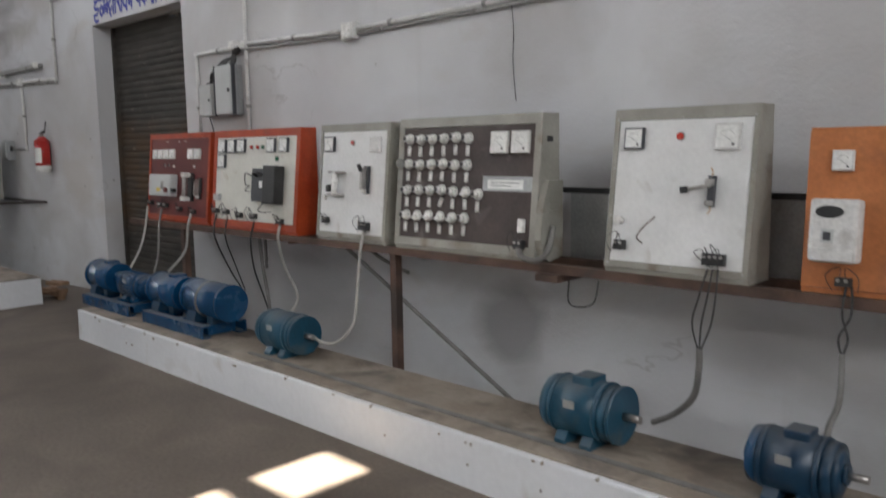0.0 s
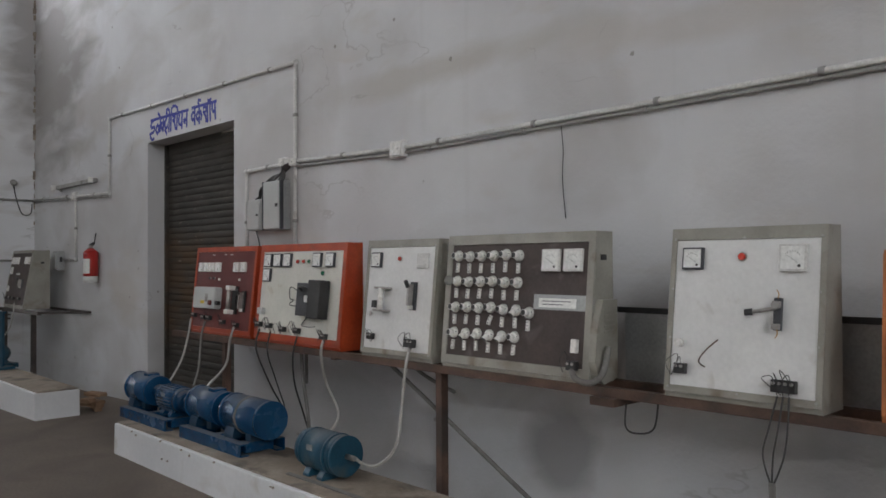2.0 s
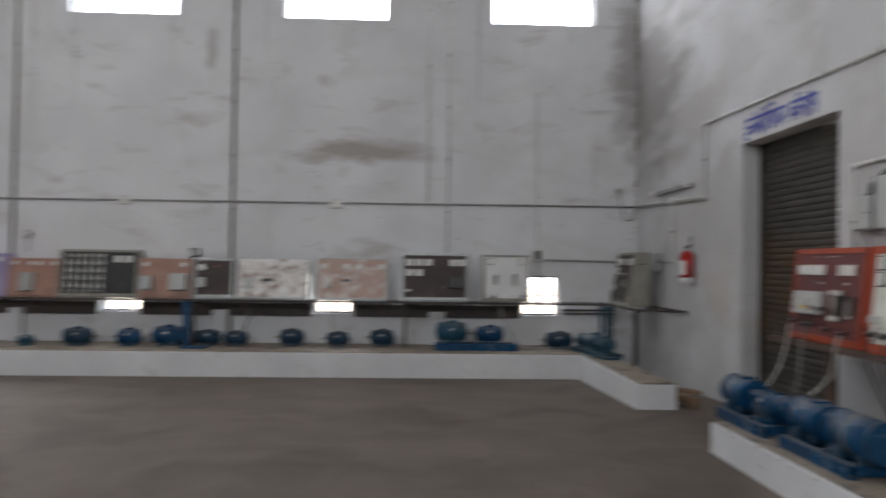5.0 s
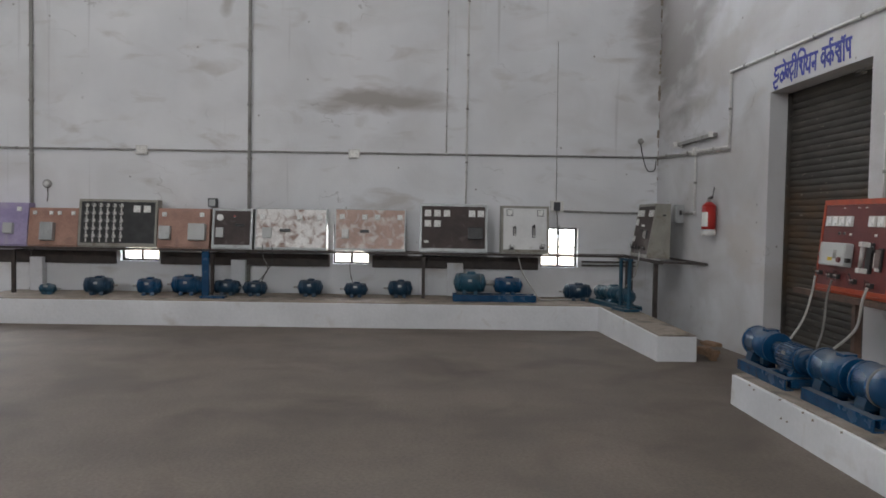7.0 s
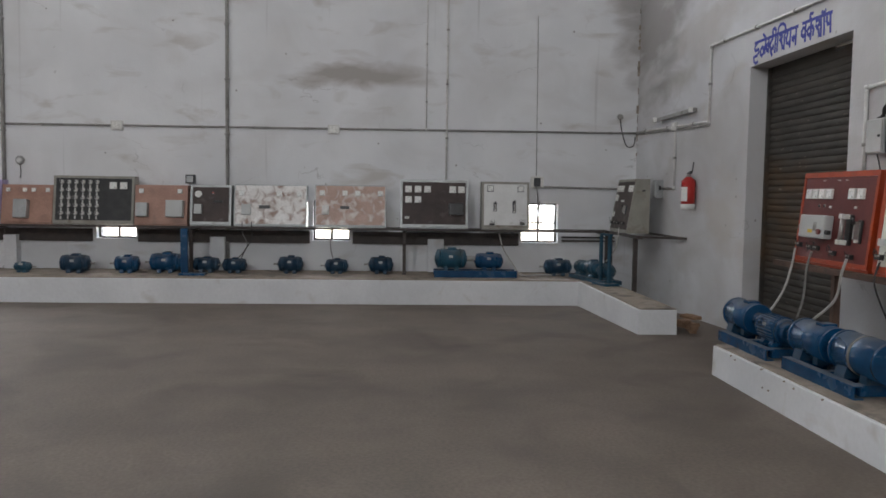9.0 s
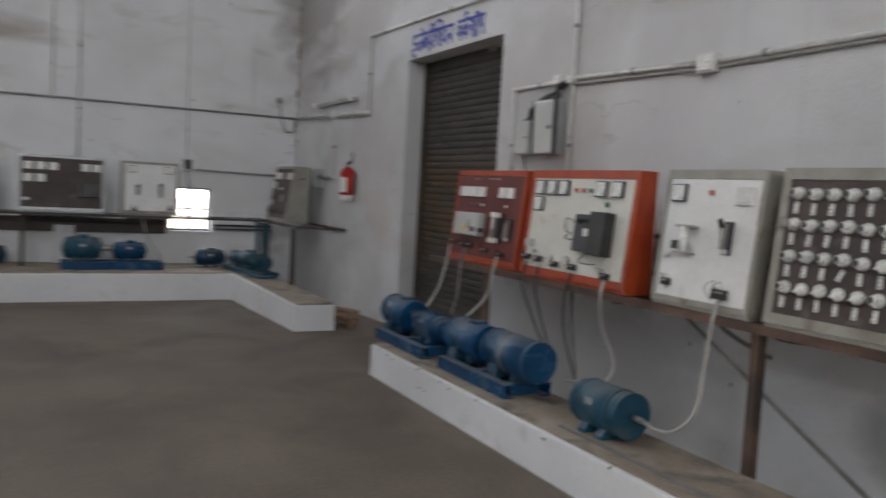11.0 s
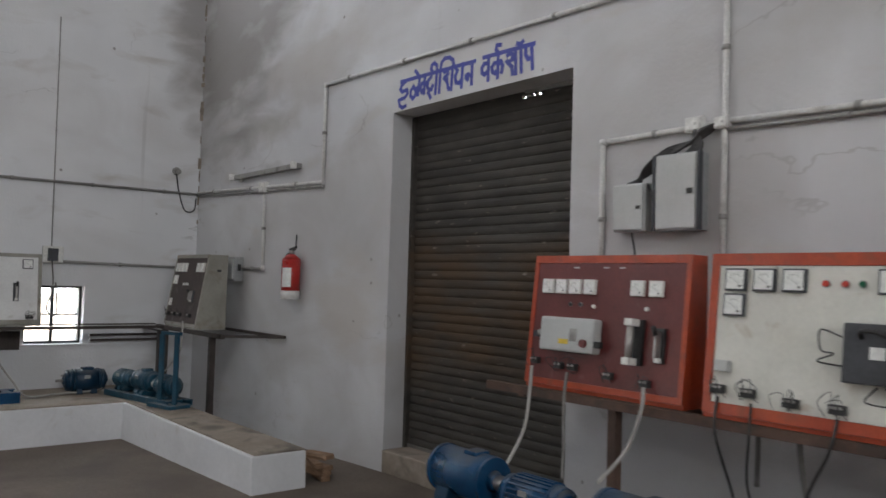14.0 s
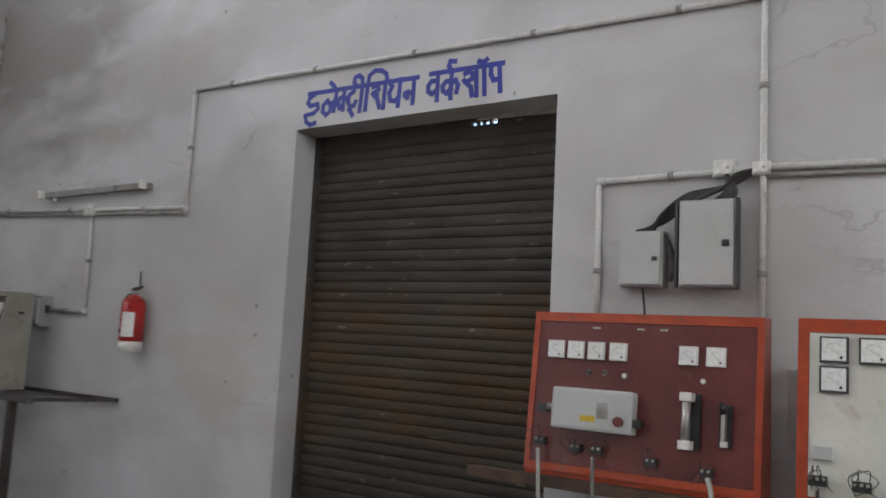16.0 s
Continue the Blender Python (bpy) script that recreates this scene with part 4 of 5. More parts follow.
        for i in range(wires):
            x = -w / 2 + w * (i + 0.5) / wires
            part("wire_loop", tube(B(), [(x, -0.03, 0.0), (x + rnd.uniform(-.02, .02), -0.05, 0.03 + rnd.random() * 0.03), (x + rnd.uniform(-.05, .05), -0.045, 0.02), (x + rnd.uniform(-.04, .04), -0.03, -0.03)], 0.0015, 6, steps=4), M_WIREB, p)

    def rivets(self):
        bm = B()
        for u in (0.03, 0.5, 0.97):
            for v in (0.03, 0.97):
                p = self.put("screw", cyl(B(), (0, -0.009, 0), (0, 0, 0), 0.005, seg=8), M_STEEL, u, v)
        for v in (0.35, 0.66):
            for u in (0.03, 0.97):
                self.put("screw", cyl(B(), (0, -0.009, 0), (0, 0, 0), 0.005, seg=8), M_STEEL, u, v)
        bm.free()

    def switch(self, u, v, h=0.13, mat=M_DGREY):
        p = self.put("knife_switch", box(B(), -0.022, -0.015, -h / 2, 0.022, 0, h / 2, 0.002), mat, u, v)
        part("blade", box(B(), -0.006, -0.05, -h * 0.35, 0.006, -0.015, h * 0.42), M_STEEL, p)
        part("grip", cyl(B(), (0, -0.05, h * 0.30), (0, -0.07, h * 0.52), 0.011, seg=10), M_BLACK, p)
        part("clip", box(B(), -0.012, -0.032, -h * 0.48, 0.012, -0.015, -h * 0.34), M_PORC, p)
        return p

    def label_plate(self, u, v, w, h, mat=M_DIAL):
        p = self.put("label_plate", box(B(), -w / 2, -0.003, -h / 2, w / 2, 0.001, h / 2), mat, u, v)
        bm = B()
        for i in range(2):
            box(bm, -w * 0.4, -0.0036, h * (0.14 - 0.34 * i), w * (0.36 - 0.2 * i), -0.003, h * (0.22 - 0.34 * i))
        part("print_bars", bm, M_DGREY, p)


def north_panel(x0, x1, h, body, face, label, z=SH, yb=0.30, dt=0.10, db=0.165, rim=0.035, cap=0.012):
    return Panel(pose((x0 + x1) / 2, yb, z + 0.001, 0, 0, NORTH), abs(x1 - x0), h, dt, db, body, face, label, rim, cap=cap)


# maroon panel
A = north_panel(-5.375, -6.28, 0.635, M_ORANGE, M_MAROON, "maroon test panel in a chipped orange steel case", yb=0.265, rim=0.024)
for u in (0.12, 0.215, 0.31, 0.41, 0.71, 0.82):
    A.meter(u, 0.225, 0.070, M_PORC)
for u in (0.28, 0.35):
    A.lamp(u, 0.36, M_DGREY, 0.008)
for u in (0.44, 0.77):
    A.lamp(u, 0.37, M_PORC, 0.008)
b = A.put("starter_box", box(B(), -0.165, -0.065, -0.08, 0.165, 0, 0.08, 0.012), M_BOXGREY, 0.325, 0.60, "scratched grey starter box")
part("push_button", cyl(B(), (0.115, -0.08, -0.035), (0.115, -0.065, -0.035), 0.019, seg=14), M_MAROON, b)
part("sticker", box(B(), -0.04, -0.0665, -0.045, 0.02, -0.0652, -0.022), M_YELLOW, b, "yellow warning sticker")
part("scuff_plate", box(B(), 0.025, -0.0665, -0.03, 0.07, -0.0652, 0.03), M_PIPED, b)
part("side_lever", box(B(), 0.165, -0.06, -0.05, 0.20, -0.03, -0.02, 0.004), M_BLACK, b)
part("cable_gland", cyl(B(), (-0.165, -0.04, 0.0), (-0.19, -0.04, 0.0), 0.016, seg=10), M_STEEL, b)
A.put("toggle", box(B(), -0.02, -0.03, -0.015, 0.02, 0, 0.015, 0.003), M_DGREY, 0.08, 0.61)
r = A.put("slide_resistor", box(B(), -0.03, -0.02, -0.10, 0.03, 0, 0.10, 0.003), M_BLACK, 0.735, 0.61, "chrome slide resistor with porcelain ends")
part("rod", cyl(B(), (-0.01, -0.055, -0.085), (-0.01, -0.055, 0.085), 0.016, seg=12), M_STEEL, r)
for s in (-1, 1):
    part("rod_end", box(B(), -0.032, -0.075, s * 0.085 - 0.016, 0.012, -0.02, s * 0.085 + 0.016, 0.004), M_PORC, r)
A.switch(0.865, 0.62, 0.15, M_BLACK)
for u, v in ((0.08, 0.82), (0.25, 0.84), (0.345, 0.84), (0.58, 0.87), (0.80, 0.89)):
    A.terminal(u, v, 0.045, 0.032, 2)
for u in (0.30, 0.50, 0.60):
    A.label_plate(u, 0.045 + 0.03, 0.03, 0.006, M_PIPE)

# cream panel in orange case
P = north_panel(-6.395, -7.375, 0.635, M_ORANGE, M_CREAM, "cream test panel in a bright orange steel case")
for u in (0.115, 0.235, 0.355, 0.70, 0.84):
    P.meter(u, 0.15, 0.088)
P.meter(0.115, 0.31, 0.088)
for u, m in ((0.47, M_LAMPR), (0.54, M_LAMPR), (0.60, M_LAMPG)):
    P.lamp(u, 0.165, m)
P.lamp(0.765, 0.285, M_LAMPG, 0.013)
c = P.put("changeover_switch", box(B(), -0.09, -0.055, -0.105, 0.085, 0, 0.10, 0.006), M_DGREY, 0.655, 0.55, "dark grey changeover switch with a black cover")
part("switch_cover", box(B(), 0.06, -0.075, -0.118, 0.19, -0.002, 0.118, 0.006), M_BLACK, c)
part("sticker", box(B(), 0.0, -0.0565, -0.02, 0.05, -0.0552, 0.022), M_DIAL, c)
part("lever", tube(B(), [(-0.03, -0.055, 0.05), (-0.02, -0.085, 0.07), (0.03, -0.09, 0.07), (0.05, -0.07, 0.06)], 0.008), M_BLACK, c)
part("wire_loop", tube(B(), [(-0.10, -0.04, 0.05), (-0.17, -0.05, 0.07), (-0.165, -0.05, 0.0), (-0.12, -0.05, -0.01), (-0.18, -0.04, -0.04), (-0.09, -0.02, -0.05)], 0.003, 6), M_WIREB, c)
part("wire_loop", tube(B(), [(0.02, -0.03, -0.11), (-0.01, -0.05, -0.16), (0.06, -0.05, -0.17), (0.12, -0.04, -0.165)], 0.003, 6), M_WIREB, c)
P.put("fuse_holder", box(B(), -0.03, -0.03, -0.022, 0.03, 0, 0.022, 0.004), M_BOXGREY, 0.085, 0.70)
for u, v in ((0.07, 0.845), (0.20, 0.85), (0.37, 0.875), (0.54, 0.875), (0.84, 0.905)):
    P.terminal(u, v, 0.055, 0.034, 3)

# small white panel
C = north_panel(-7.575, -8.165, 0.63, M_GREYGREEN, M_WHITE, "small white test panel in a grey-green case", rim=0.022, cap=0.02)
C.meter(0.16, 0.15, 0.085)
C.lamp(0.49, 0.14, M_LAMPR, 0.010)
C.put("dial_cover", box(B(), -0.045, -0.014, -0.04, 0.045, 0, 0.04, 0.004), M_PIPE, 0.82, 0.16, "yellowed blank meter")
k = C.put("bracket_handle", box(B(), -0.05, -0.05, 0.05, 0.05, 0, 0.062, 0.002), M_STEEL, 0.32, 0.50, "bent steel resistor bracket")
part("bracket_bar", box(B(), -0.045, -0.055, -0.075, 0.045, 0, -0.063, 0.002), M_STEEL, k)
part("bracket_rod", cyl(B(), (0.0, -0.04, -0.07), (0.0, -0.04, 0.055), 0.017, seg=10), M_PORC, k)
part("bracket_clip", box(B(), -0.05, -0.06, -0.055, -0.015, -0.02, -0.015, 0.003), M_BLACK, k)
C.switch(0.72, 0.47, 0.15)
C.put("knob", cyl(B(), (0, -0.02, 0), (0, 0, 0), 0.014, seg=12), M_PIPE, 0.11, 0.64)
C.terminal(0.16, 0.85, 0.045, 0.035, 2)
C.terminal(0.73, 0.88, 0.075, 0.045, 3)
C.rivets()

# lamp bank
D = north_panel(-8.255, -9.165, 0.645, M_GREYGREEN, M_BROWN, "dark brown lamp bank with rows of white porcelain sockets", dt=0.11, db=0.175)
part("cable_cover", prism(B(), [(-0.165, 0.03), (-0.185, 0.10), (-0.17, 0.24), (-0.125, 0.36), (-0.02, 0.36), (-0.02, 0.02), (-0.12, 0.0)], "x", D.w / 2, D.w / 2 + 0.035), M_GREYGREEN, D.ob, "louvred side cover")
for i in range(5):
    part("louvre", box(B(), D.w / 2 + 0.035, -0.12, 0.22 + i * 0.022, D.w / 2 + 0.041, -0.05, 0.229 + i * 0.022), M_GREYGREEN, D.ob)
part("hand_slot", box(B(), D.w / 2, -0.09, 0.53, D.w / 2 + 0.003, -0.05, 0.555), M_BLACK, D.ob)


def socket_unit(panel, u, v, turn=0.0, angled=False, bulb=False):
    """A porcelain batten holder with a dark mouth and a fuse strip below; some holders are angled or hold a clear bulb."""
    base = panel.put("lamp_socket", cyl(cyl(B(), (0, -0.010, 0), (0, 0, 0), 0.026, 0.028, 18), (0, -0.015, 0), (0, -0.010, 0), 0.021, 0.026, 18), M_PORC, u, v)
    tip = Vector((-0.006, -0.030, -0.022)) if angled else Vector((-0.004, -0.040, 0.0))
    root = Vector((0, -0.012, 0))
    d = (tip - root).normalized()
    part("socket_cup", cyl(B(), root, tip, 0.0130, 0.0155, 16), M_PORC, base)
    part("socket_hole", cyl(B(), tip - d * 0.004, tip + d * 0.0015, 0.0130, seg=14), M_BLACK, base)
    for sx in (-1, 1):
        part("screw", cyl(B(), (sx * 0.0225, -0.0145, 0.004), (sx * 0.0225, -0.009, 0.004), 0.003, seg=6), M_DGREY, base)
    if bulb:
        bm = B()
        bmesh.ops.create_uvsphere(bm, u_segments=18, v_segments=12, radius=0.024)
        bmesh.ops.translate(bm, vec=tip + d * 0.018, verts=bm.verts)
        for f in bm.faces:
            f.smooth = True
        part("bulb", bm, M_BULB, base, "clear glass lamp bulb")
    f = panel.put("fuse_strip", box(B(), -0.0085, -0.012, -0.024, 0.0085, 0, 0.024, 0.002), M_PORC, u, v + 0.094)
    f.matrix_local = panel.at(u, v + 0.094) @ Matrix.Rotation(radians(turn), 4, 'Y')
    for z in (-0.016, 0.0, 0.016):
        part("fuse_slot", box(B(), -0.004, -0.0128, z - 0.002, 0.003, -0.0118, z + 0.002), M_DGREY, f)


srnd = random.Random(17)
for r_ in range(4):
    for k_ in range(6):
        socket_unit(D, 0.088 + k_ * 0.088, 0.145 + r_ * 0.202 + srnd.uniform(-0.006, 0.006), 24 if (r_, k_) == (2, 3) else srnd.uniform(-4, 4), r_ == 3 and 0 < k_ < 5 or (r_, k_) == (2, 5), (r_, k_) == (1, 0))
socket_unit(D, 0.088 + 6 * 0.088, 0.145 + 2 * 0.202 + 0.02)
D.meter(0.745, 0.185, 0.10, M_PORC)
D.meter(0.88, 0.185, 0.10, M_PORC)
D.put("plastic_sleeve", box(B(), -0.145, -0.0012, -0.034, 0.145, 0, 0.034), M_GREYMET, 0.80, 0.485, "crumpled clear plastic sleeve")
D.label_plate(0.79, 0.49, 0.21, 0.042)
D.put("fuse_strip", box(B(), -0.016, -0.02, -0.03, 0.016, 0, 0.03, 0.003), M_PORC, 0.915, 0.78)
D.terminal(0.91, 0.915, 0.05, 0.04, 2)
part("supply_hose", tube(B(), [(0.37, -0.19, 0.06), (0.43, -0.24, 0.03), (0.50, -0.23, 0.02), (0.52, -0.17, 0.06), (0.51, -0.12, 0.16)], 0.014), M_WIREG, D.ob)

# large white panel
E_ = north_panel(-9.525, -10.12, 0.625, M_GREYGREEN, M_WHITE, "white test panel in a grey-green case with a small lever", rim=0.022, cap=0.024, db=0.18)
E_.meter(0.165, 0.155, 0.085)
E_.lamp(0.49, 0.145, M_LAMPR, 0.013)
E_.meter(0.81, 0.155, 0.098, M_PIPE)
lv = E_.put("lever_bracket", box(B(), -0.013, -0.022, -0.058, 0.013, 0, 0.058, 0.003), M_DGREY, 0.735, 0.485, "steel bracket with a black-knobbed lever")
part("lever", cyl(B(), (0, -0.03, 0.02), (-0.085, -0.055, 0.0), 0.007, seg=8), M_STEEL, lv)
part("knob", cyl(B(), (-0.075, -0.052, 0.002), (-0.10, -0.06, -0.002), 0.013, seg=10), M_BLACK, lv)
for z_ in (-0.045, 0.035):
    part("contact", box(B(), -0.016, -0.032, z_ - 0.010, 0.014, -0.02, z_ + 0.010, 0.002), M_STEEL, lv)
for z_ in (-1, 1):
    part("copper_tail", tube(B(), [(0.002, -0.02, z_ * 0.055), (0.006, -0.026, z_ * 0.072), (-0.004, -0.02, z_ * 0.085)], 0.0022, 6), M_WIREY, lv)
part("pivot", cyl(B(), (0, -0.045, 0.03), (0, -0.02, 0.03), 0.014, seg=10), M_STEEL, lv)
kn = E_.put("knob", cyl(B(), (0, -0.028, 0), (0, 0, 0), 0.016, seg=12), M_PORC, 0.10, 0.69)
E_.put("loose_wire", tube(B(), [(0, -0.005, -0.06), (-0.012, -0.03, -0.04), (0.02, -0.045, 0.0), (0.055, -0.02, 0.045)], 0.0028, 6), M_RUST, 0.28, 0.73)
E_.terminal(0.12, 0.85, 0.045, 0.04, 2)
E_.terminal(0.79, 0.895, 0.085, 0.045, 4)
E_.rivets()

# orange-brown board with energy meter
F = north_panel(-10.295, -10.86, 0.545, M_OCHRE, M_OCHRE, "orange-brown laminate board carrying an energy meter", z=0.836 + 0.017, rim=0.0, dt=0.12, db=0.16)
F.meter(0.20, 0.19, 0.068, M_PIPE)
em = F.put("energy_meter", box(B(), -0.078, -0.07, -0.105, 0.078, 0, 0.105, 0.018), M_PIPE, 0.20, 0.63, "cream energy meter with oval window")
oval = part("window", cyl(B(), (0, -0.073, 0), (0, -0.069, 0), 0.034, seg=20), M_BLACK, em)
oval.matrix_local = Matrix.Translation((-0.012, 0, 0.062)) @ Matrix.Diagonal((1.3, 1, 0.6, 1))
part("name_plate", box(B(), -0.035, -0.0725, -0.04, 0.005, -0.069, 0.005), M_BOXGREY, em)
part("plate_bars", box(B(), -0.028, -0.0735, -0.032, -0.004, -0.0722, -0.004), M_DGREY, em)
part("lower_cover", box(B(), -0.07, -0.078, -0.10, 0.07, -0.068, -0.055, 0.006), M_PIPE, em)
F.terminal(0.25, 0.95, 0.05, 0.03, 2)


def east_panel(y0, y1, z0, z1, body, face, label, rim=0.03, dt=0.16, db=0.24):
    return Panel(pose(-0.22, (y0 + y1) / 2, z0, 0, 0, EAST), abs(y1 - y0), z1 - z0, dt, db, body, face, label, rim)


ZE = 0.861
W = east_panel(2.225, 1.58, ZE, 1.50, M_GREYGREEN, M_WHITE, "white test panel beside the small window")
W.meter(0.18, 0.15, 0.085)
W.meter(0.82, 0.15, 0.085)
W.switch(0.68, 0.55, 0.16)
W.switch(0.28, 0.55, 0.12)
W.terminal(0.22, 0.92)
W.terminal(0.85, 0.90)
W2 = east_panel(3.32, 2.41, ZE, 1.51, M_GREYMET, M_BROWN, "dark brown board with rows of white meters")
for u, v in ((0.12, 0.2), (0.26, 0.2), (0.40, 0.2), (0.77, 0.2), (0.90, 0.2), (0.12, 0.42), (0.26, 0.42)):
    W2.meter(u, v, 0.088, M_PORC)
W2.put("contactor", box(B(), -0.10, -0.06, -0.08, 0.10, 0, 0.08, 0.006), M_BLACK, 0.82, 0.62)
W2.label_plate(0.1, 0.8, 0.06, 0.03)
W3 = east_panel(4.45, 3.51, ZE, 1.425, M_GREYMET, M_PEELGLARE, "salmon board with peeling paint, painted-in glare and old meters", rim=0.012)
for u in (0.1, 0.42, 0.6, 0.92):
    W3.meter(u, 0.2, 0.07, M_PIPE)
W3.put("plug_box", box(B(), -0.045, -0.05, -0.06, 0.045, 0, 0.06, 0.005), M_PIPE, 0.15, 0.62)
W3.put("handle_slot", box(B(), -0.06, -0.02, -0.018, 0.06, 0, 0.018, 0.003), M_BLACK, 0.42, 0.55)
W4 = east_panel(5.51, 4.56, ZE, 1.415, M_GREYMET, M_FLAKEGLARE, "flaking board, white with painted-in glare, with exposed brown patches", rim=0.012)
for u in (0.1, 0.62, 0.9):
    W4.meter(u, 0.22, 0.07, M_PIPE)
W4.put("plug_box", box(B(), -0.06, -0.04, -0.07, 0.06, 0, 0.07, 0.005), M_BOXGREY, 0.17, 0.62)
W4.put("handle_slot", box(B(), -0.07, -0.02, -0.02, 0.07, 0, 0.02, 0.003), M_BLACK, 0.42, 0.55)
W5 = east_panel(6.08, 5.545, ZE, 1.40, M_GREYMET, M_BROWN, "small dark brown board with a white dial")
W5.put("dial_lamp", cyl(B(), (0, -0.03, 0), (0, 0, 0), 0.045, seg=18), M_DIAL, 0.2, 0.24)
W5.put("plug_box", box(B(), -0.05, -0.04, -0.065, 0.05, 0, 0.065, 0.005), M_BOXGREY, 0.2, 0.62)
W5.put("handle_slot", box(B(), -0.06, -0.02, -0.015, 0.06, 0, 0.015, 0.003), M_BLACK, 0.68, 0.42)
W5.lamp(0.55, 0.2, M_LAMPR)
W6 = east_panel(6.795, 6.115, ZE - 0.002, 1.39, M_TAN, M_TAN, "plain salmon hardboard panel with two grey boxes", rim=0.0)
W6.meter(0.12, 0.16, 0.06, M_PIPE)
W6.meter(0.85, 0.16, 0.06, M_PIPE)
W6.put("starter_box", box(B(), -0.075, -0.09, -0.09, 0.075, 0, 0.09, 0.008), M_GREYMET, 0.16, 0.65)
W6.put("starter_box", box(B(), -0.11, -0.10, -0.11, 0.11, 0, 0.11, 0.008), M_BOXGREY, 0.78, 0.62)
W7 = east_panel(7.835, 6.805, ZE, 1.495, M_GREYGREEN, M_BLACK, "black lamp bank with rows of pale sockets")
for r_ in range(5):
    for k_ in range(6):
        socket_unit(W7, 0.10 + k_ * 0.088, 0.13 + r_ * 0.165)
W7.meter(0.74, 0.2, 0.09, M_PORC)
W7.meter(0.87, 0.2, 0.09, M_PORC)
W8 = east_panel(8.49, 7.845, ZE - 0.002, 1.37, M_TAN, M_TAN, "plain salmon hardboard panel with one grey box", rim=0.0)
for u in (0.12, 0.45, 0.62, 0.9):
    W8.meter(u, 0.14, 0.05, M_PIPE)
W8.put("starter_box", box(B(), -0.085, -0.10, -0.12, 0.085, 0, 0.12, 0.008), M_GREYMET, 0.42, 0.65)
W9 = east_panel(9.08, 8.50, ZE - 0.002, 1.43, M_VIOLET, M_VIOLET, "faded violet board at the end of the rack", rim=0.0)
W9.meter(0.8, 0.15, 0.06, M_PIPE)
W9.put("starter_box", box(B(), -0.06, -0.07, -0.07, 0.06, 0, 0.07, 0.006), M_BOXGREY, 0.6, 0.62)

hb = thing("wall_switch", pose(0, 6.17, 1.42, 0, 0, EAST), "dark iron-clad switch above the salmon panel", "switch")
part("box_body", box(B(), -0.06, -0.09, 0, 0.06, 0, 0.12, 0.006), M_DGREY, hb)
part("cover", box(B(), -0.045, -0.10, 0.015, 0.045, -0.09, 0.105, 0.004), M_GREYMET, hb)
bl = thing("wall_bell", pose(0, 8.44, 1.70, 0, 0, EAST), "small round grey bell on the streaked wall", "bell")
part("back_plate", cyl(B(), (0, 0, 0), (0, -0.015, 0), 0.06, seg=20), M_PIPED, bl)
part("gong", cyl(B(), (0, -0.015, 0), (0, -0.05, 0), 0.05, 0.03, 20), M_PIPE, bl)
part("lead", tube(B(), [(0, -0.012, -0.05), (0.01, -0.012, -0.14), (0.0, -0.012, -0.24)], 0.006), M_WIREG, bl)
# corner panel
G = north_panel(-0.46, -1.24, 0.675, M_GREYGREEN, M_BROWN, "grey-green cased brown panel standing in the corner", z=0.86, yb=0.19, dt=0.17, db=0.28, rim=0.02)
for u in (0.13, 0.25, 0.37, 0.78, 0.90):
    G.meter(u, 0.17, 0.07, M_PORC, 0.085)
G.meter(0.13, 0.35, 0.07, M_PORC, 0.085)
G.label_plate(0.45, 0.41, 0.14, 0.025)
G.switch(0.75, 0.58, 0.11)
G.put("fuse_strip", box(B(), -0.02, -0.02, -0.035, 0.02, 0, 0.035, 0.003), M_PORC, 0.10, 0.68)
for u in (0.1, 0.3, 0.48, 0.78):
    G.terminal(u, 0.85, 0.05, 0.035, 2)
part("hand_slot", box(B(), G.w / 2, -0.10, 0.53, G.w / 2 + 0.003, -0.06, 0.55), M_BLACK, G.ob)
for i in range(5):
    part("louvre", box(B(), G.w / 2, -0.13, 0.18 + i * 0.022, G.w / 2 + 0.005, -0.05, 0.188 + i * 0.022), M_GREYGREEN, G.ob)


# ---- machines ----
def motor(m, ln, r, mat, label, fins=False, shaft=1, axis_h=None, box_top=True, end_disc=False, end_mat=None, name="electric_motor"):
    """An electric motor along its local x, feet at z = 0."""
    ah = axis_h or r + 0.02
    ob = thing(name, m, label, "electric motor", "electric motors")
    motor_parts(ob, ob, 0, ah, ln, r, mat, fins, shaft, box_top, end_disc, end_mat)
    return ob


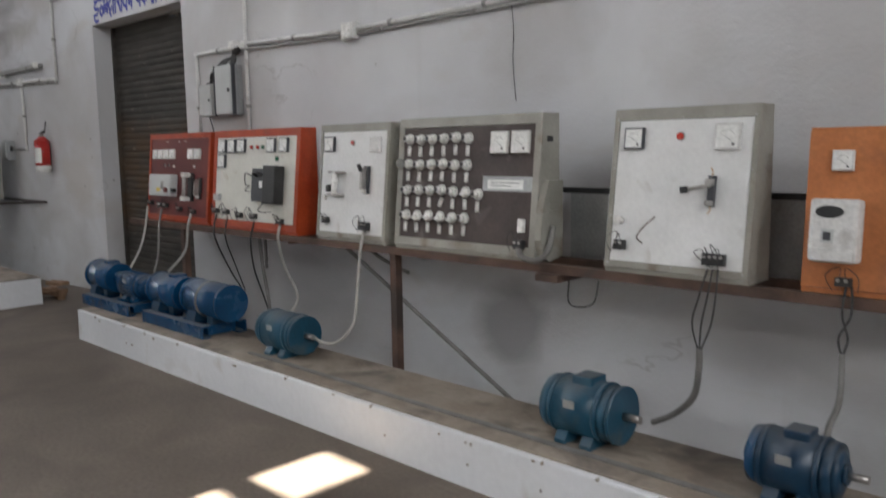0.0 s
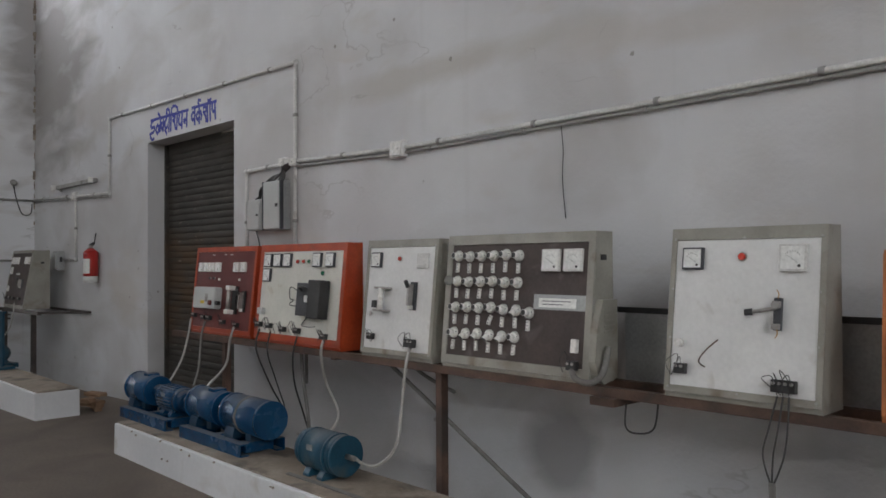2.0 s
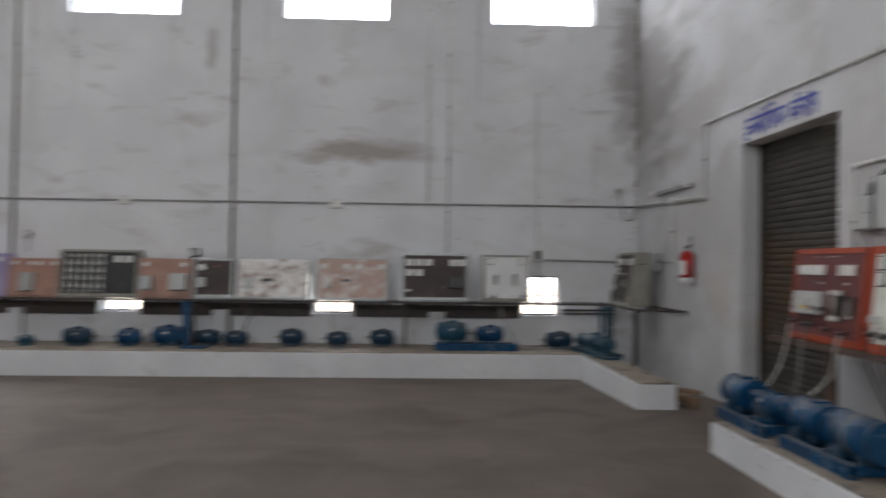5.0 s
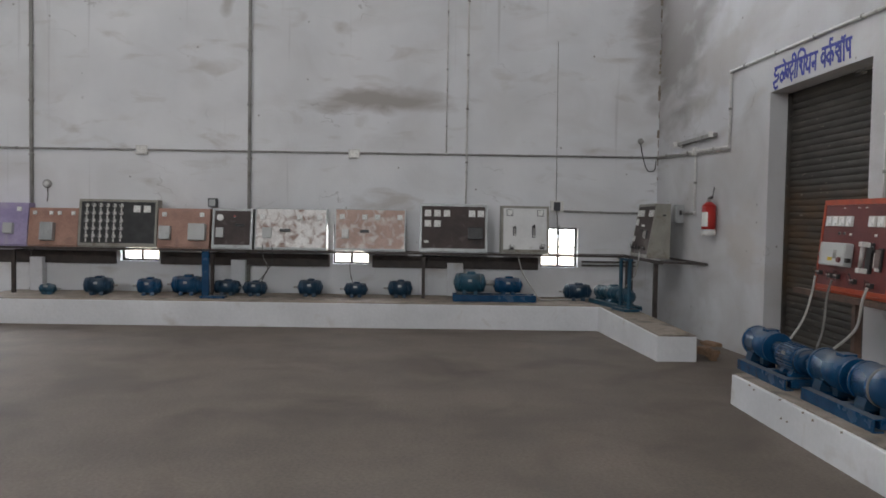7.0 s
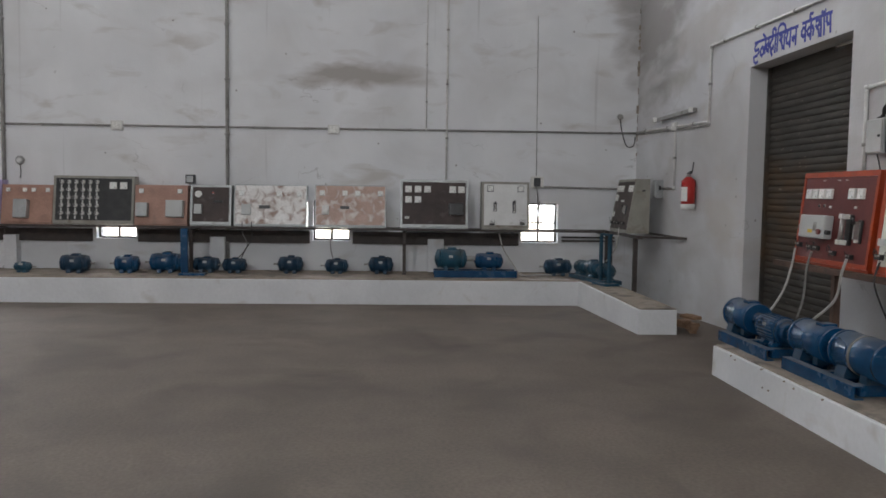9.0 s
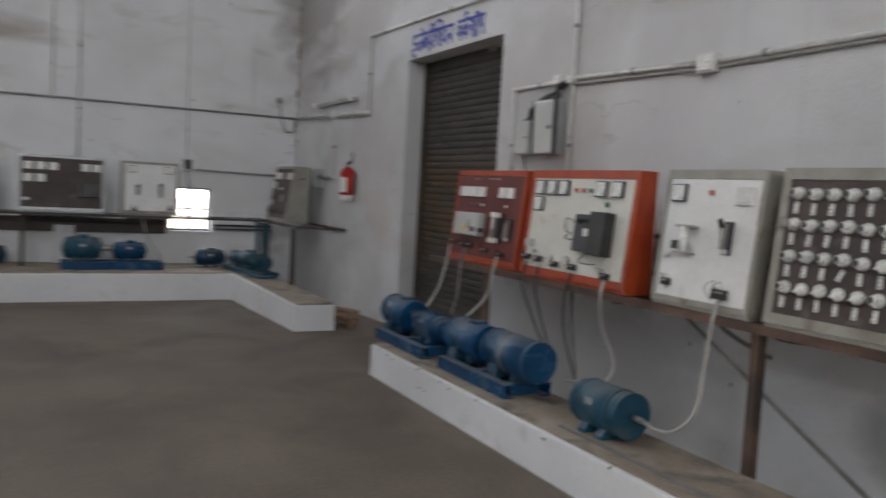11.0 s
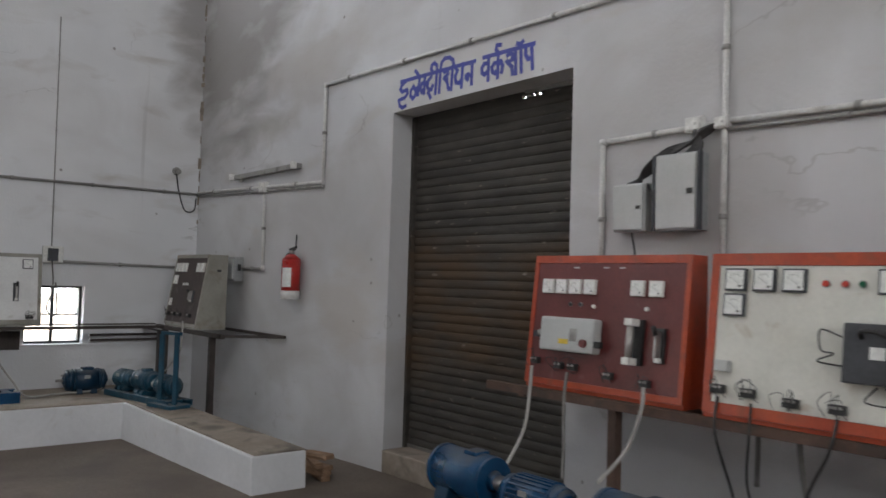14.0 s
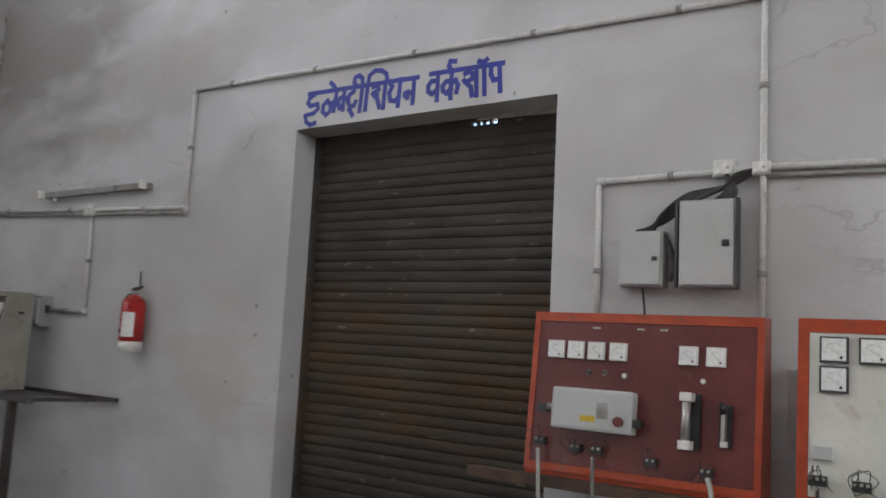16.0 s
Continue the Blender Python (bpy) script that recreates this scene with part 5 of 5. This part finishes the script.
def motor_parts(ob, parent, x, ah, ln, r, mat, fins, shaft, box_top, end_disc, end_mat=None, foot0=0.0, drum=False):
    h = ln / 2
    if drum:
        body = B()
        for (a, ra), (b_, rb) in zip(((-h, r * 0.97), (-h + 0.012, r), (h - 0.012, r)), ((-h + 0.012, r), (h - 0.012, r), (h, r * 0.97))):
            cyl(body, (x + a, 0, ah), (x + b_, 0, ah), ra, rb, 32)
        part("motor_body", body, mat, parent)
        part("end_rim", cyl(B(), (x - h - 0.004, 0, ah), (x - h + 0.02, 0, ah), r * 1.03, seg=32), mat, parent)
        if end_disc:
            part("end_cover", cyl(B(), (x + h - 0.005, 0, ah), (x + h + 0.016, 0, ah), r * 1.01, seg=32), mat, parent, "flat bright blue end cover")
            part("strap", cyl(B(), (x - h * 0.05 - 0.012, 0, ah), (x - h * 0.05 + 0.012, 0, ah), r * 1.02, seg=32), M_WIREG, parent, "dusty strap")
        else:
            part("end_hub", cyl(B(), (x + h, 0, ah), (x + h + 0.03, 0, ah), r * 0.45, r * 0.3, 20), mat, parent)
        if box_top:
            part("terminal_box", box(B(), x + h * 0.05, -r * 0.4, ah + r * 0.86, x + h * 0.55, r * 0.4, ah + r * 1.10, 0.01), mat, parent)
        part("pedestal", prism(B(), [(-r * 0.9, foot0), (-r * 0.9, foot0 + 0.02), (-r * 0.75, ah - r * 0.55), (r * 0.75, ah - r * 0.55), (r * 0.9, foot0 + 0.02), (r * 0.9, foot0)], "x", x - h * 0.75, x - h * 0.25), M_NAVY, parent)
        part("pedestal", prism(B(), [(-r * 0.6, foot0), (-r * 0.6, ah - r * 0.7), (r * 0.6, ah - r * 0.7), (r * 0.6, foot0)], "x", x + h * 0.2, x + h * 0.5), M_NAVY, parent)
        return
    body = B()
    prof = [(-h * 0.66, r * 0.97), (-h * 0.62, r), (h * 0.62, r), (h * 0.66, r * 0.97)]
    for (a, ra), (b_, rb) in zip(prof, prof[1:]):
        cyl(body, (x + a, 0, ah), (x + b_, 0, ah), ra, rb, 28)
    part("motor_body", body, mat, parent)
    for s in (-1, 1):
        e = B()
        cyl(e, (x + s * h * 0.67, 0, ah), (x + s * h * 0.90, 0, ah), r * 0.98, r * 0.93, 28)
        if end_disc and s == 1:
            cyl(e, (x + s * h * 0.90, 0, ah), (x + s * h, 0, ah), r * 0.99, r * 0.99, 28)
        else:
            cyl(e, (x + s * h * 0.90, 0, ah), (x + s * h, 0, ah), r * 0.90, r * 0.55, 28)
        es = part("end_shield", e, end_mat if (end_mat and s == -1) else mat, parent)
        if not (end_disc and s == 1):
            part("bearing_cap", cyl(B(), (x + s * h * 0.99, 0, ah), (x + s * (h + 0.012), 0, ah), r * 0.33, seg=16), mat, es)
    if shaft:
        sh = part("shaft", cyl(B(), (x + shaft * h, 0, ah), (x + shaft * (h + 0.07), 0, ah), r * 0.13, seg=12), M_STEEL, parent)
    if fins:
        n = 26
        for i in range(n):
            a = 2 * math.pi * i / n
            c, s = math.cos(a), math.sin(a)
            t = 0.003
            part("cooling_fin", prism(B(), [(r * 0.98 * c - s * t, ah + r * 0.98 * s + c * t), (r * 1.10 * c - s * t, ah + r * 1.10 * s + c * t), (r * 1.10 * c + s * t, ah + r * 1.10 * s - c * t), (r * 0.98 * c + s * t, ah + r * 0.98 * s - c * t)], "x", x - h * 0.62, x + h * 0.62), mat, parent)
    else:
        for s in (-0.60, 0.60):
            part("clamp_band", cyl(B(), (x + s * h - 0.008, 0, ah), (x + s * h + 0.008, 0, ah), r * 1.025, seg=28), mat, parent)
    for s in (-0.35, 0.35):
        part("foot", prism(B(), [(-r * 0.85, foot0), (-r * 0.85, foot0 + 0.015), (-r * 0.5, ah - r * 0.6), (r * 0.5, ah - r * 0.6), (r * 0.85, foot0 + 0.015), (r * 0.85, foot0)], "x", x + s * h - 0.025, x + s * h + 0.025), mat, parent)
    if box_top:
        part("terminal_box", box(B(), x - h * 0.2, -r * 0.45, ah + r * 0.85, x + h * 0.35, r * 0.45, ah + r * 1.18, 0.008), mat, parent)
    part("name_plate", box(B(), x - 0.03, -r * 1.02, ah + 0.02, x + 0.02, -r * 0.98, ah + 0.05), M_GREYMET, parent)


def motor_set(m, items, base_len, base_w, base_h, label, mat, drum=False):
    """Coupled machines bolted on a common channel base."""
    ob = thing("motor_generator_set", m, label, "motor set", "motor sets")
    for s in (-1, 1):
        part("base_channel", box(box(box(B(), -base_len / 2, s * base_w / 2 - 0.03, 0, base_len / 2, s * base_w / 2 + 0.03, 0.008), -base_len / 2, s * base_w / 2 + s * 0.022, 0.008, base_len / 2, s * base_w / 2 + s * 0.03, base_h - 0.008), -base_len / 2, s * base_w / 2 - 0.03, base_h - 0.008, base_len / 2, s * base_w / 2 + 0.03, base_h), mat, ob)
    for s in (-0.42, 0.0, 0.42):
        part("base_tie", box(B(), s * base_len - 0.03, -base_w / 2 + 0.03, 0.01, s * base_len + 0.03, base_w / 2 - 0.03, base_h - 0.002), mat, ob)
    for it in items:
        x, ln, r, mt, fins, disc = it
        motor_parts(ob, ob, x, base_h + r + 0.022, ln, r, mt, fins, 0, not fins and not disc, disc, foot0=base_h, drum=drum and not fins)
    xs = sorted(i[0] for i in items)
    ahh = base_h + items[0][2] + 0.022
    part("coupling", cyl(B(), (xs[0] + 0.1, 0, ahh), (xs[-1] - 0.1, 0, ahh), 0.035, seg=16), M_STEEL, ob)
    return ob


PT = 0.231
motor_set(pose(-5.54, 0.735, PT, 0, 0, NORTH), [(-0.235, 0.36, 0.112, M_BLUE, False, False), (0.22, 0.36, 0.09, M_BLUE, True, False)], 0.78, 0.25, 0.075, "blue coupled motor and finned generator on a channel base", M_BLUE, True)
motor_set(pose(-6.55, 0.735, PT, 0, 0, NORTH), [(-0.225, 0.38, 0.112, M_BLUE, False, False), (0.27, 0.42, 0.114, M_BLUE, False, True)], 0.80, 0.25, 0.075, "blue coupled machine pair with a round end cover", M_BLUE, True)
motor(pose(-7.62, 0.74, PT, 0, 0, NORTH), 0.36, 0.110, M_TEAL, "dusty teal electric motor on the cement plinth", box_top=False, end_disc=True)
motor(pose(-9.615, 0.745, PT, 0, 0, NORTH), 0.33, 0.112, M_TEAL, "teal electric motor with a white name label", end_disc=True)
motor(pose(-10.40, 0.735, PT, 0, 0, NORTH), 0.29, 0.100, M_NAVY, "dark navy electric motor with a bright blue end shield", end_mat=M_BLUE)

PE = 0.246
motor(pose(-0.62, 8.15, PE, 0, 0, EAST), 0.20, 0.055, M_TEAL, "very small dusty teal motor")
motor(pose(-0.60, 7.50, PE, 0, 0, EAST), 0.36, 0.105, M_NAVY, "round dark blue motor with open lid")
motor(pose(-0.55, 6.86, PE, 0, 0, EAST), 0.30, 0.10, M_BLUE, "short blue motor with shaft showing", shaft=-1)
motor(pose(-0.45, 6.39, PE, 0, 0, EAST), 0.40, 0.115, M_BLUE, "long blue motor beside a steel upright", shaft=-1)
motor(pose(-0.40, 5.88, PE, 0, 0, EAST), 0.34, 0.088, M_NAVY, "dark motor behind a blue upright", shaft=0)
motor(pose(-0.45, 5.50, PE, 0, 0, EAST), 0.30, 0.085, M_NAVY, "dark blue motor with a long shaft", shaft=-1)
motor(pose(-0.42, 4.77, PE, 0, 0, EAST), 0.31, 0.10, M_NAVY, "dark blue motor with a flat terminal box", shaft=-1)
motor(pose(-0.42, 4.16, PE, 0, 0, EAST), 0.29, 0.085, M_NAVY, "dark blue motor below the small window", shaft=-1)
motor(pose(-0.36, 3.57, PE, 0, 0, EAST), 0.31, 0.10, M_NAVY, "dark motor with loose wires on top", shaft=-1)
motor(pose(-0.45, 1.18, PE, 0, 0, EAST), 0.36, 0.10, M_NAVY, "dark blue motor alone near the window", shaft=-1)
motor_set(pose(-0.70, 2.33, PE, 0, 0, EAST), [(-0.32, 0.40, 0.125, M_TEAL, False, False), (0.18, 0.36, 0.10, M_BLUE, False, False)], 1.08, 0.22, 0.09, "two coupled blue machines on a long channel base", M_BLUE)
motor_set(pose(-1.15, 0.85, PE + 0.006, 0, 0, 192), [(-0.36, 0.24, 0.078, M_TEAL, True, False), (-0.02, 0.26, 0.092, M_TEAL, False, False), (0.32, 0.24, 0.084, M_TEAL, True, False)], 1.02, 0.18, 0.05, "teal motor and generator set on the corner plinth", M_TEAL)


def upright_frame(m, w, h, mat, label):
    ob = thing("upright_frame", m, label, "steel frame", "steel frames")
    for s in (-1, 1):
        part("upright", box(box(B(), s * w / 2 - 0.025, -0.025, 0.03, s * w / 2 + 0.025, -0.018, h), s * w / 2 - 0.025, -0.018, 0.03, s * w / 2 - 0.018, 0.025, h), mat, ob)
    part("base_bar", box(B(), -w / 2 - 0.06, -0.10, 0, w / 2 + 0.06, 0.10, 0.03, 0.004), mat, ob)
    part("top_bar", box(B(), -w / 2 - 0.02, -0.02, h, w / 2 + 0.02, 0.02, h + 0.025), mat, ob)
    return ob


upright_frame(pose(-1.62, 0.83, PE + 0.005, 0, 0, NORTH + 15), 0.20, 0.60, M_TEAL, "teal steel upright frame at the machine end")
uf = thing("steel_upright", pose(-0.80, 6.06, PE, 0, 0, EAST), "tall blue steel channel standing on a foot plate", "steel frame", "steel frames")
part("channel", box(B(), -0.045, -0.03, 0.03, 0.045, 0.03, 0.60, 0.004), M_BLUE, uf)
part("foot_plate", box(B(), -0.06, -0.08, 0, 0.26, 0.08, 0.03, 0.004), M_BLUE, uf)

# ---- cables from panels to machines ----
def cable(pts, r, mat, label):
    return solid("cable", tube(B(), pts, r, 8), mat, label, "cable")


cable([(-5.45, 0.47, 0.96), (-5.47, 0.50, 0.84), (-5.50, 0.56, 0.68), (-5.48, 0.62, 0.55), (-5.47, 0.68, 0.47)], 0.0085, M_WIREW, "thick whitish flexible cable from the maroon panel")
cable([(-5.68, 0.47, 0.95), (-5.70, 0.51, 0.84), (-5.74, 0.55, 0.62), (-5.80, 0.62, 0.50)], 0.008, M_WIREG, "grey cable hanging from the maroon panel")
cable([(-6.11, 0.47, 0.93), (-6.13, 0.51, 0.84), (-6.05, 0.50, 0.66), (-5.98, 0.60, 0.52)], 0.009, M_WIREW, "pale flexible cable dropping to the machines")
cable([(-6.46, 0.47, 0.94), (-6.47, 0.50, 0.80), (-6.49, 0.40, 0.55), (-6.44, 0.3, 0.42), (-6.50, 0.3, 0.30)], 0.006, M_WIREB, "thin black wires below the cream panel")
cable([(-6.60, 0.47, 0.93), (-6.61, 0.50, 0.80), (-6.55, 0.40, 0.60), (-6.58, 0.35, 0.42)], 0.005, M_WIREB, "thin black wires below the cream panel")
cable([(-6.92, 0.47, 0.92), (-6.90, 0.49, 0.80), (-6.78, 0.4, 0.60), (-6.72, 0.3, 0.40), (-6.80, 0.3, 0.26)], 0.006, M_WIREB, "thin black wire dropping behind the machines")
cable([(-6.70, 0.30, 0.83), (-6.73, 0.30, 0.6), (-6.82, 0.32, 0.35), (-6.88, 0.36, 0.20)], 0.012, M_WIREG, "thick dusty grey hose behind the machines")
cable([(-7.21, 0.47, 0.92), (-7.22, 0.50, 0.83), (-7.13, 0.40, 0.64), (-7.20, 0.36, 0.46), (-7.21, 0.44, 0.36), (-7.05, 0.56, 0.34)], 0.009, M_WIREW, "pale flexible conduit curling to the machine")
cable([(-8.0, 0.47, 0.93), (-8.01, 0.51, 0.83), (-8.02, 0.55, 0.62), (-8.04, 0.60, 0.44), (-7.98, 0.66, 0.34), (-7.90, 0.70, 0.33), (-7.84, 0.72, 0.36)], 0.0085, M_WIREW, "white flexible cable looping to the teal motor")
cable([(-9.32, 0.44, 0.79), (-9.33, 0.46, 0.70), (-9.38, 0.46, 0.68), (-9.46, 0.46, 0.71), (-9.47, 0.44, 0.82)], 0.004, M_WIREB, "thin wire loop sagging under the rack")
for dx in (-0.02, 0.0, 0.02):
    cable([(-9.99 + dx, 0.49, 0.905), (-9.985 + dx * 1.6, 0.52, 0.80), (-9.97 + dx * 1.8, 0.53, 0.70), (-9.965 + dx * 0.2, 0.53, 0.60)], 0.0035, M_WIREB, "thin black wire leaving the white panel")
cable([(-9.965, 0.53, 0.61), (-9.96, 0.52, 0.52), (-9.92, 0.48, 0.40), (-9.82, 0.44, 0.30), (-9.72, 0.42, 0.24)], 0.013, M_WIREG, "dusty grey hose curving down to the floor")
for dx in (-0.008, 0.006):
    cable([(-10.45 + dx, 0.47, 0.90), (-10.455 + dx * 2, 0.50, 0.80), (-10.455 - dx * 2, 0.51, 0.72), (-10.455, 0.52, 0.66)], 0.004, M_WIREB, "thin black wire leaving the meter board")
cable([(-10.455, 0.52, 0.67), (-10.46, 0.54, 0.52), (-10.45, 0.60, 0.44), (-10.46, 0.64, 0.38)], 0.011, M_WIREG, "dusty grey hose dropping to the navy motor")
cable([(-7.85, 0.06, 0.82), (-8.0, 0.06, 0.73), (-8.3, 0.04, 0.76), (-8.5, 0.03, 0.80)], 0.004, M_WIREB, "thin black wire sagging along the plaster")
cable([(-0.45, 2.02, 0.92), (-0.50, 1.99, 0.80), (-0.52, 1.93, 0.60), (-0.55, 1.80, 0.40), (-0.62, 1.70, 0.27), (-0.55, 1.45, 0.262), (-0.5, 1.10, 0.27), (-0.52, 1.02, 0.33)], 0.0085, M_WIREW, "pale flexible cable lying on the plinth")
cable([(-0.46, 5.40, 0.92), (-0.5, 5.39, 0.78), (-0.48, 5.33, 0.6), (-0.45, 5.48, 0.42)], 0.007, M_WIREG, "grey cable dropping to a motor")
cable([(-0.46, 5.28, 0.92), (-0.5, 5.27, 0.7), (-0.48, 5.36, 0.55), (-0.45, 5.42, 0.42)], 0.007, M_WIREB, "black cable dropping to a motor")
cable([(-0.45, 4.23, 0.82), (-0.46, 4.24, 0.6), (-0.42, 4.20, 0.42)], 0.006, M_WIREG, "grey cable below the salmon board")
cable([(-1.05, 0.52, 0.93), (-1.15, 0.56, 0.8), (-1.25, 0.62, 0.66), (-1.2, 0.72, 0.5)], 0.007, M_WIREW, "pale cable from the corner panel")
cable([(-0.06, 1.42, 1.45), (-0.05, 1.40, 1.2), (-0.06, 1.45, 1.0), (-0.06, 1.36, 0.95), (-0.06, 1.38, 1.25)], 0.007, M_WIREG, "grey looped cable in front of the window")

cable([(-7.78, 0.30, 0.83), (-7.88, 0.28, 0.76), (-8.0, 0.27, 0.715), (-8.16, 0.30, 0.69)], 0.011, M_WIREG, "thick grey hose end hanging below the rack")
cable([(-7.40, 0.30, 0.98), (-7.48, 0.34, 0.91), (-7.56, 0.36, 0.87)], 0.012, M_WIREB, "black hose passing behind two panels")
# wooden groove strip along the plinth and small litter
solid("cable_trench_strip", box(B(), -15.0, 0.862, 0.2305, -7.45, 0.892, 0.238, 0.002), M_WIREG, "dark dirty strip set along the plinth top", "strip")
rnd = random.Random(4)
for i in range(5):
    bm = B()
    w, d = rnd.uniform(0.20, 0.34), rnd.uniform(0.05, 0.10)
    box(bm, -w / 2, -d / 2, 0, w / 2, d / 2, 0.03, 0.006)
    bmesh.ops.subdivide_edges(bm, edges=bm.edges[:], cuts=2)
    for v in bm.verts:
        v.co += Vector((rnd.uniform(-1, 1), rnd.uniform(-1, 1), rnd.uniform(-1, 1))) * 0.006
    o = solid("wood_scrap", bm, M_STRAW, "broken brown timber scrap heaped on the floor", "timber scrap", "timber scraps")
    o.matrix_world = pose(-3.40 + rnd.uniform(-0.08, 0.08), 0.47 + rnd.uniform(-0.05, 0.05), 0.002 + i * 0.031, 0, 0, rnd.uniform(-25, 35))
rnd = random.Random(8)
for i in range(26):
    bm = B()
    bmesh.ops.create_icosphere(bm, subdivisions=1, radius=rnd.uniform(0.006, 0.016))
    for v in bm.verts:
        v.co = Vector((v.co.x * 1.3, v.co.y, abs(v.co.z) * 0.7)) * rnd.uniform(0.8, 1.2)
    o = solid("mortar_crumb", bm, M_PLTOP, "small grey mortar crumb lying on the plinth", "rubble", "mortar crumbs")
    o.location = (rnd.uniform(-10.8, -7.2), rnd.uniform(0.56, 0.84), 0.2315)

# ragged plaster along the corner of the two walls
bm = B()
rnd = random.Random(21)
zc = 1.9
while zc < 6.6:
    h, w = rnd.uniform(0.03, 0.12), rnd.uniform(0.012, 0.05 if zc > 2.4 else 0.02)
    prism(bm, [(-0.001, -0.001), (-w, -0.001), (-w * rnd.uniform(0.3, 0.7), w * 0.35), (-0.001, w * 0.6)], "z", zc, zc + h)
    zc += h + rnd.choice((0.0, 0.02, 0.05, 0.16))
solid("corner_plaster", bm, M_PLTOP, "ragged grey plaster edge in the wall corner", "plaster", "", "structure")

# broken limewash along the upper edge of the long plinth
rnd = random.Random(5)
plinth_north = bpy.data.objects["machine_plinth_north"]
for i in range(34):
    x, z = rnd.uniform(-11.0, -5.4), rnd.choice((0.206, 0.212, 0.19, 0.10))
    w, h = rnd.uniform(0.005, 0.018), rnd.uniform(0.004, 0.009)
    part("edge_chip", prism(B(), [(x, z), (x + w * 0.4, z - h * 0.5), (x + w, z), (x + w * 0.8, z + h * 0.7), (x + w * 0.3, z + h)], "y", 0.985, 1.0085), M_PLTOP, plinth_north)
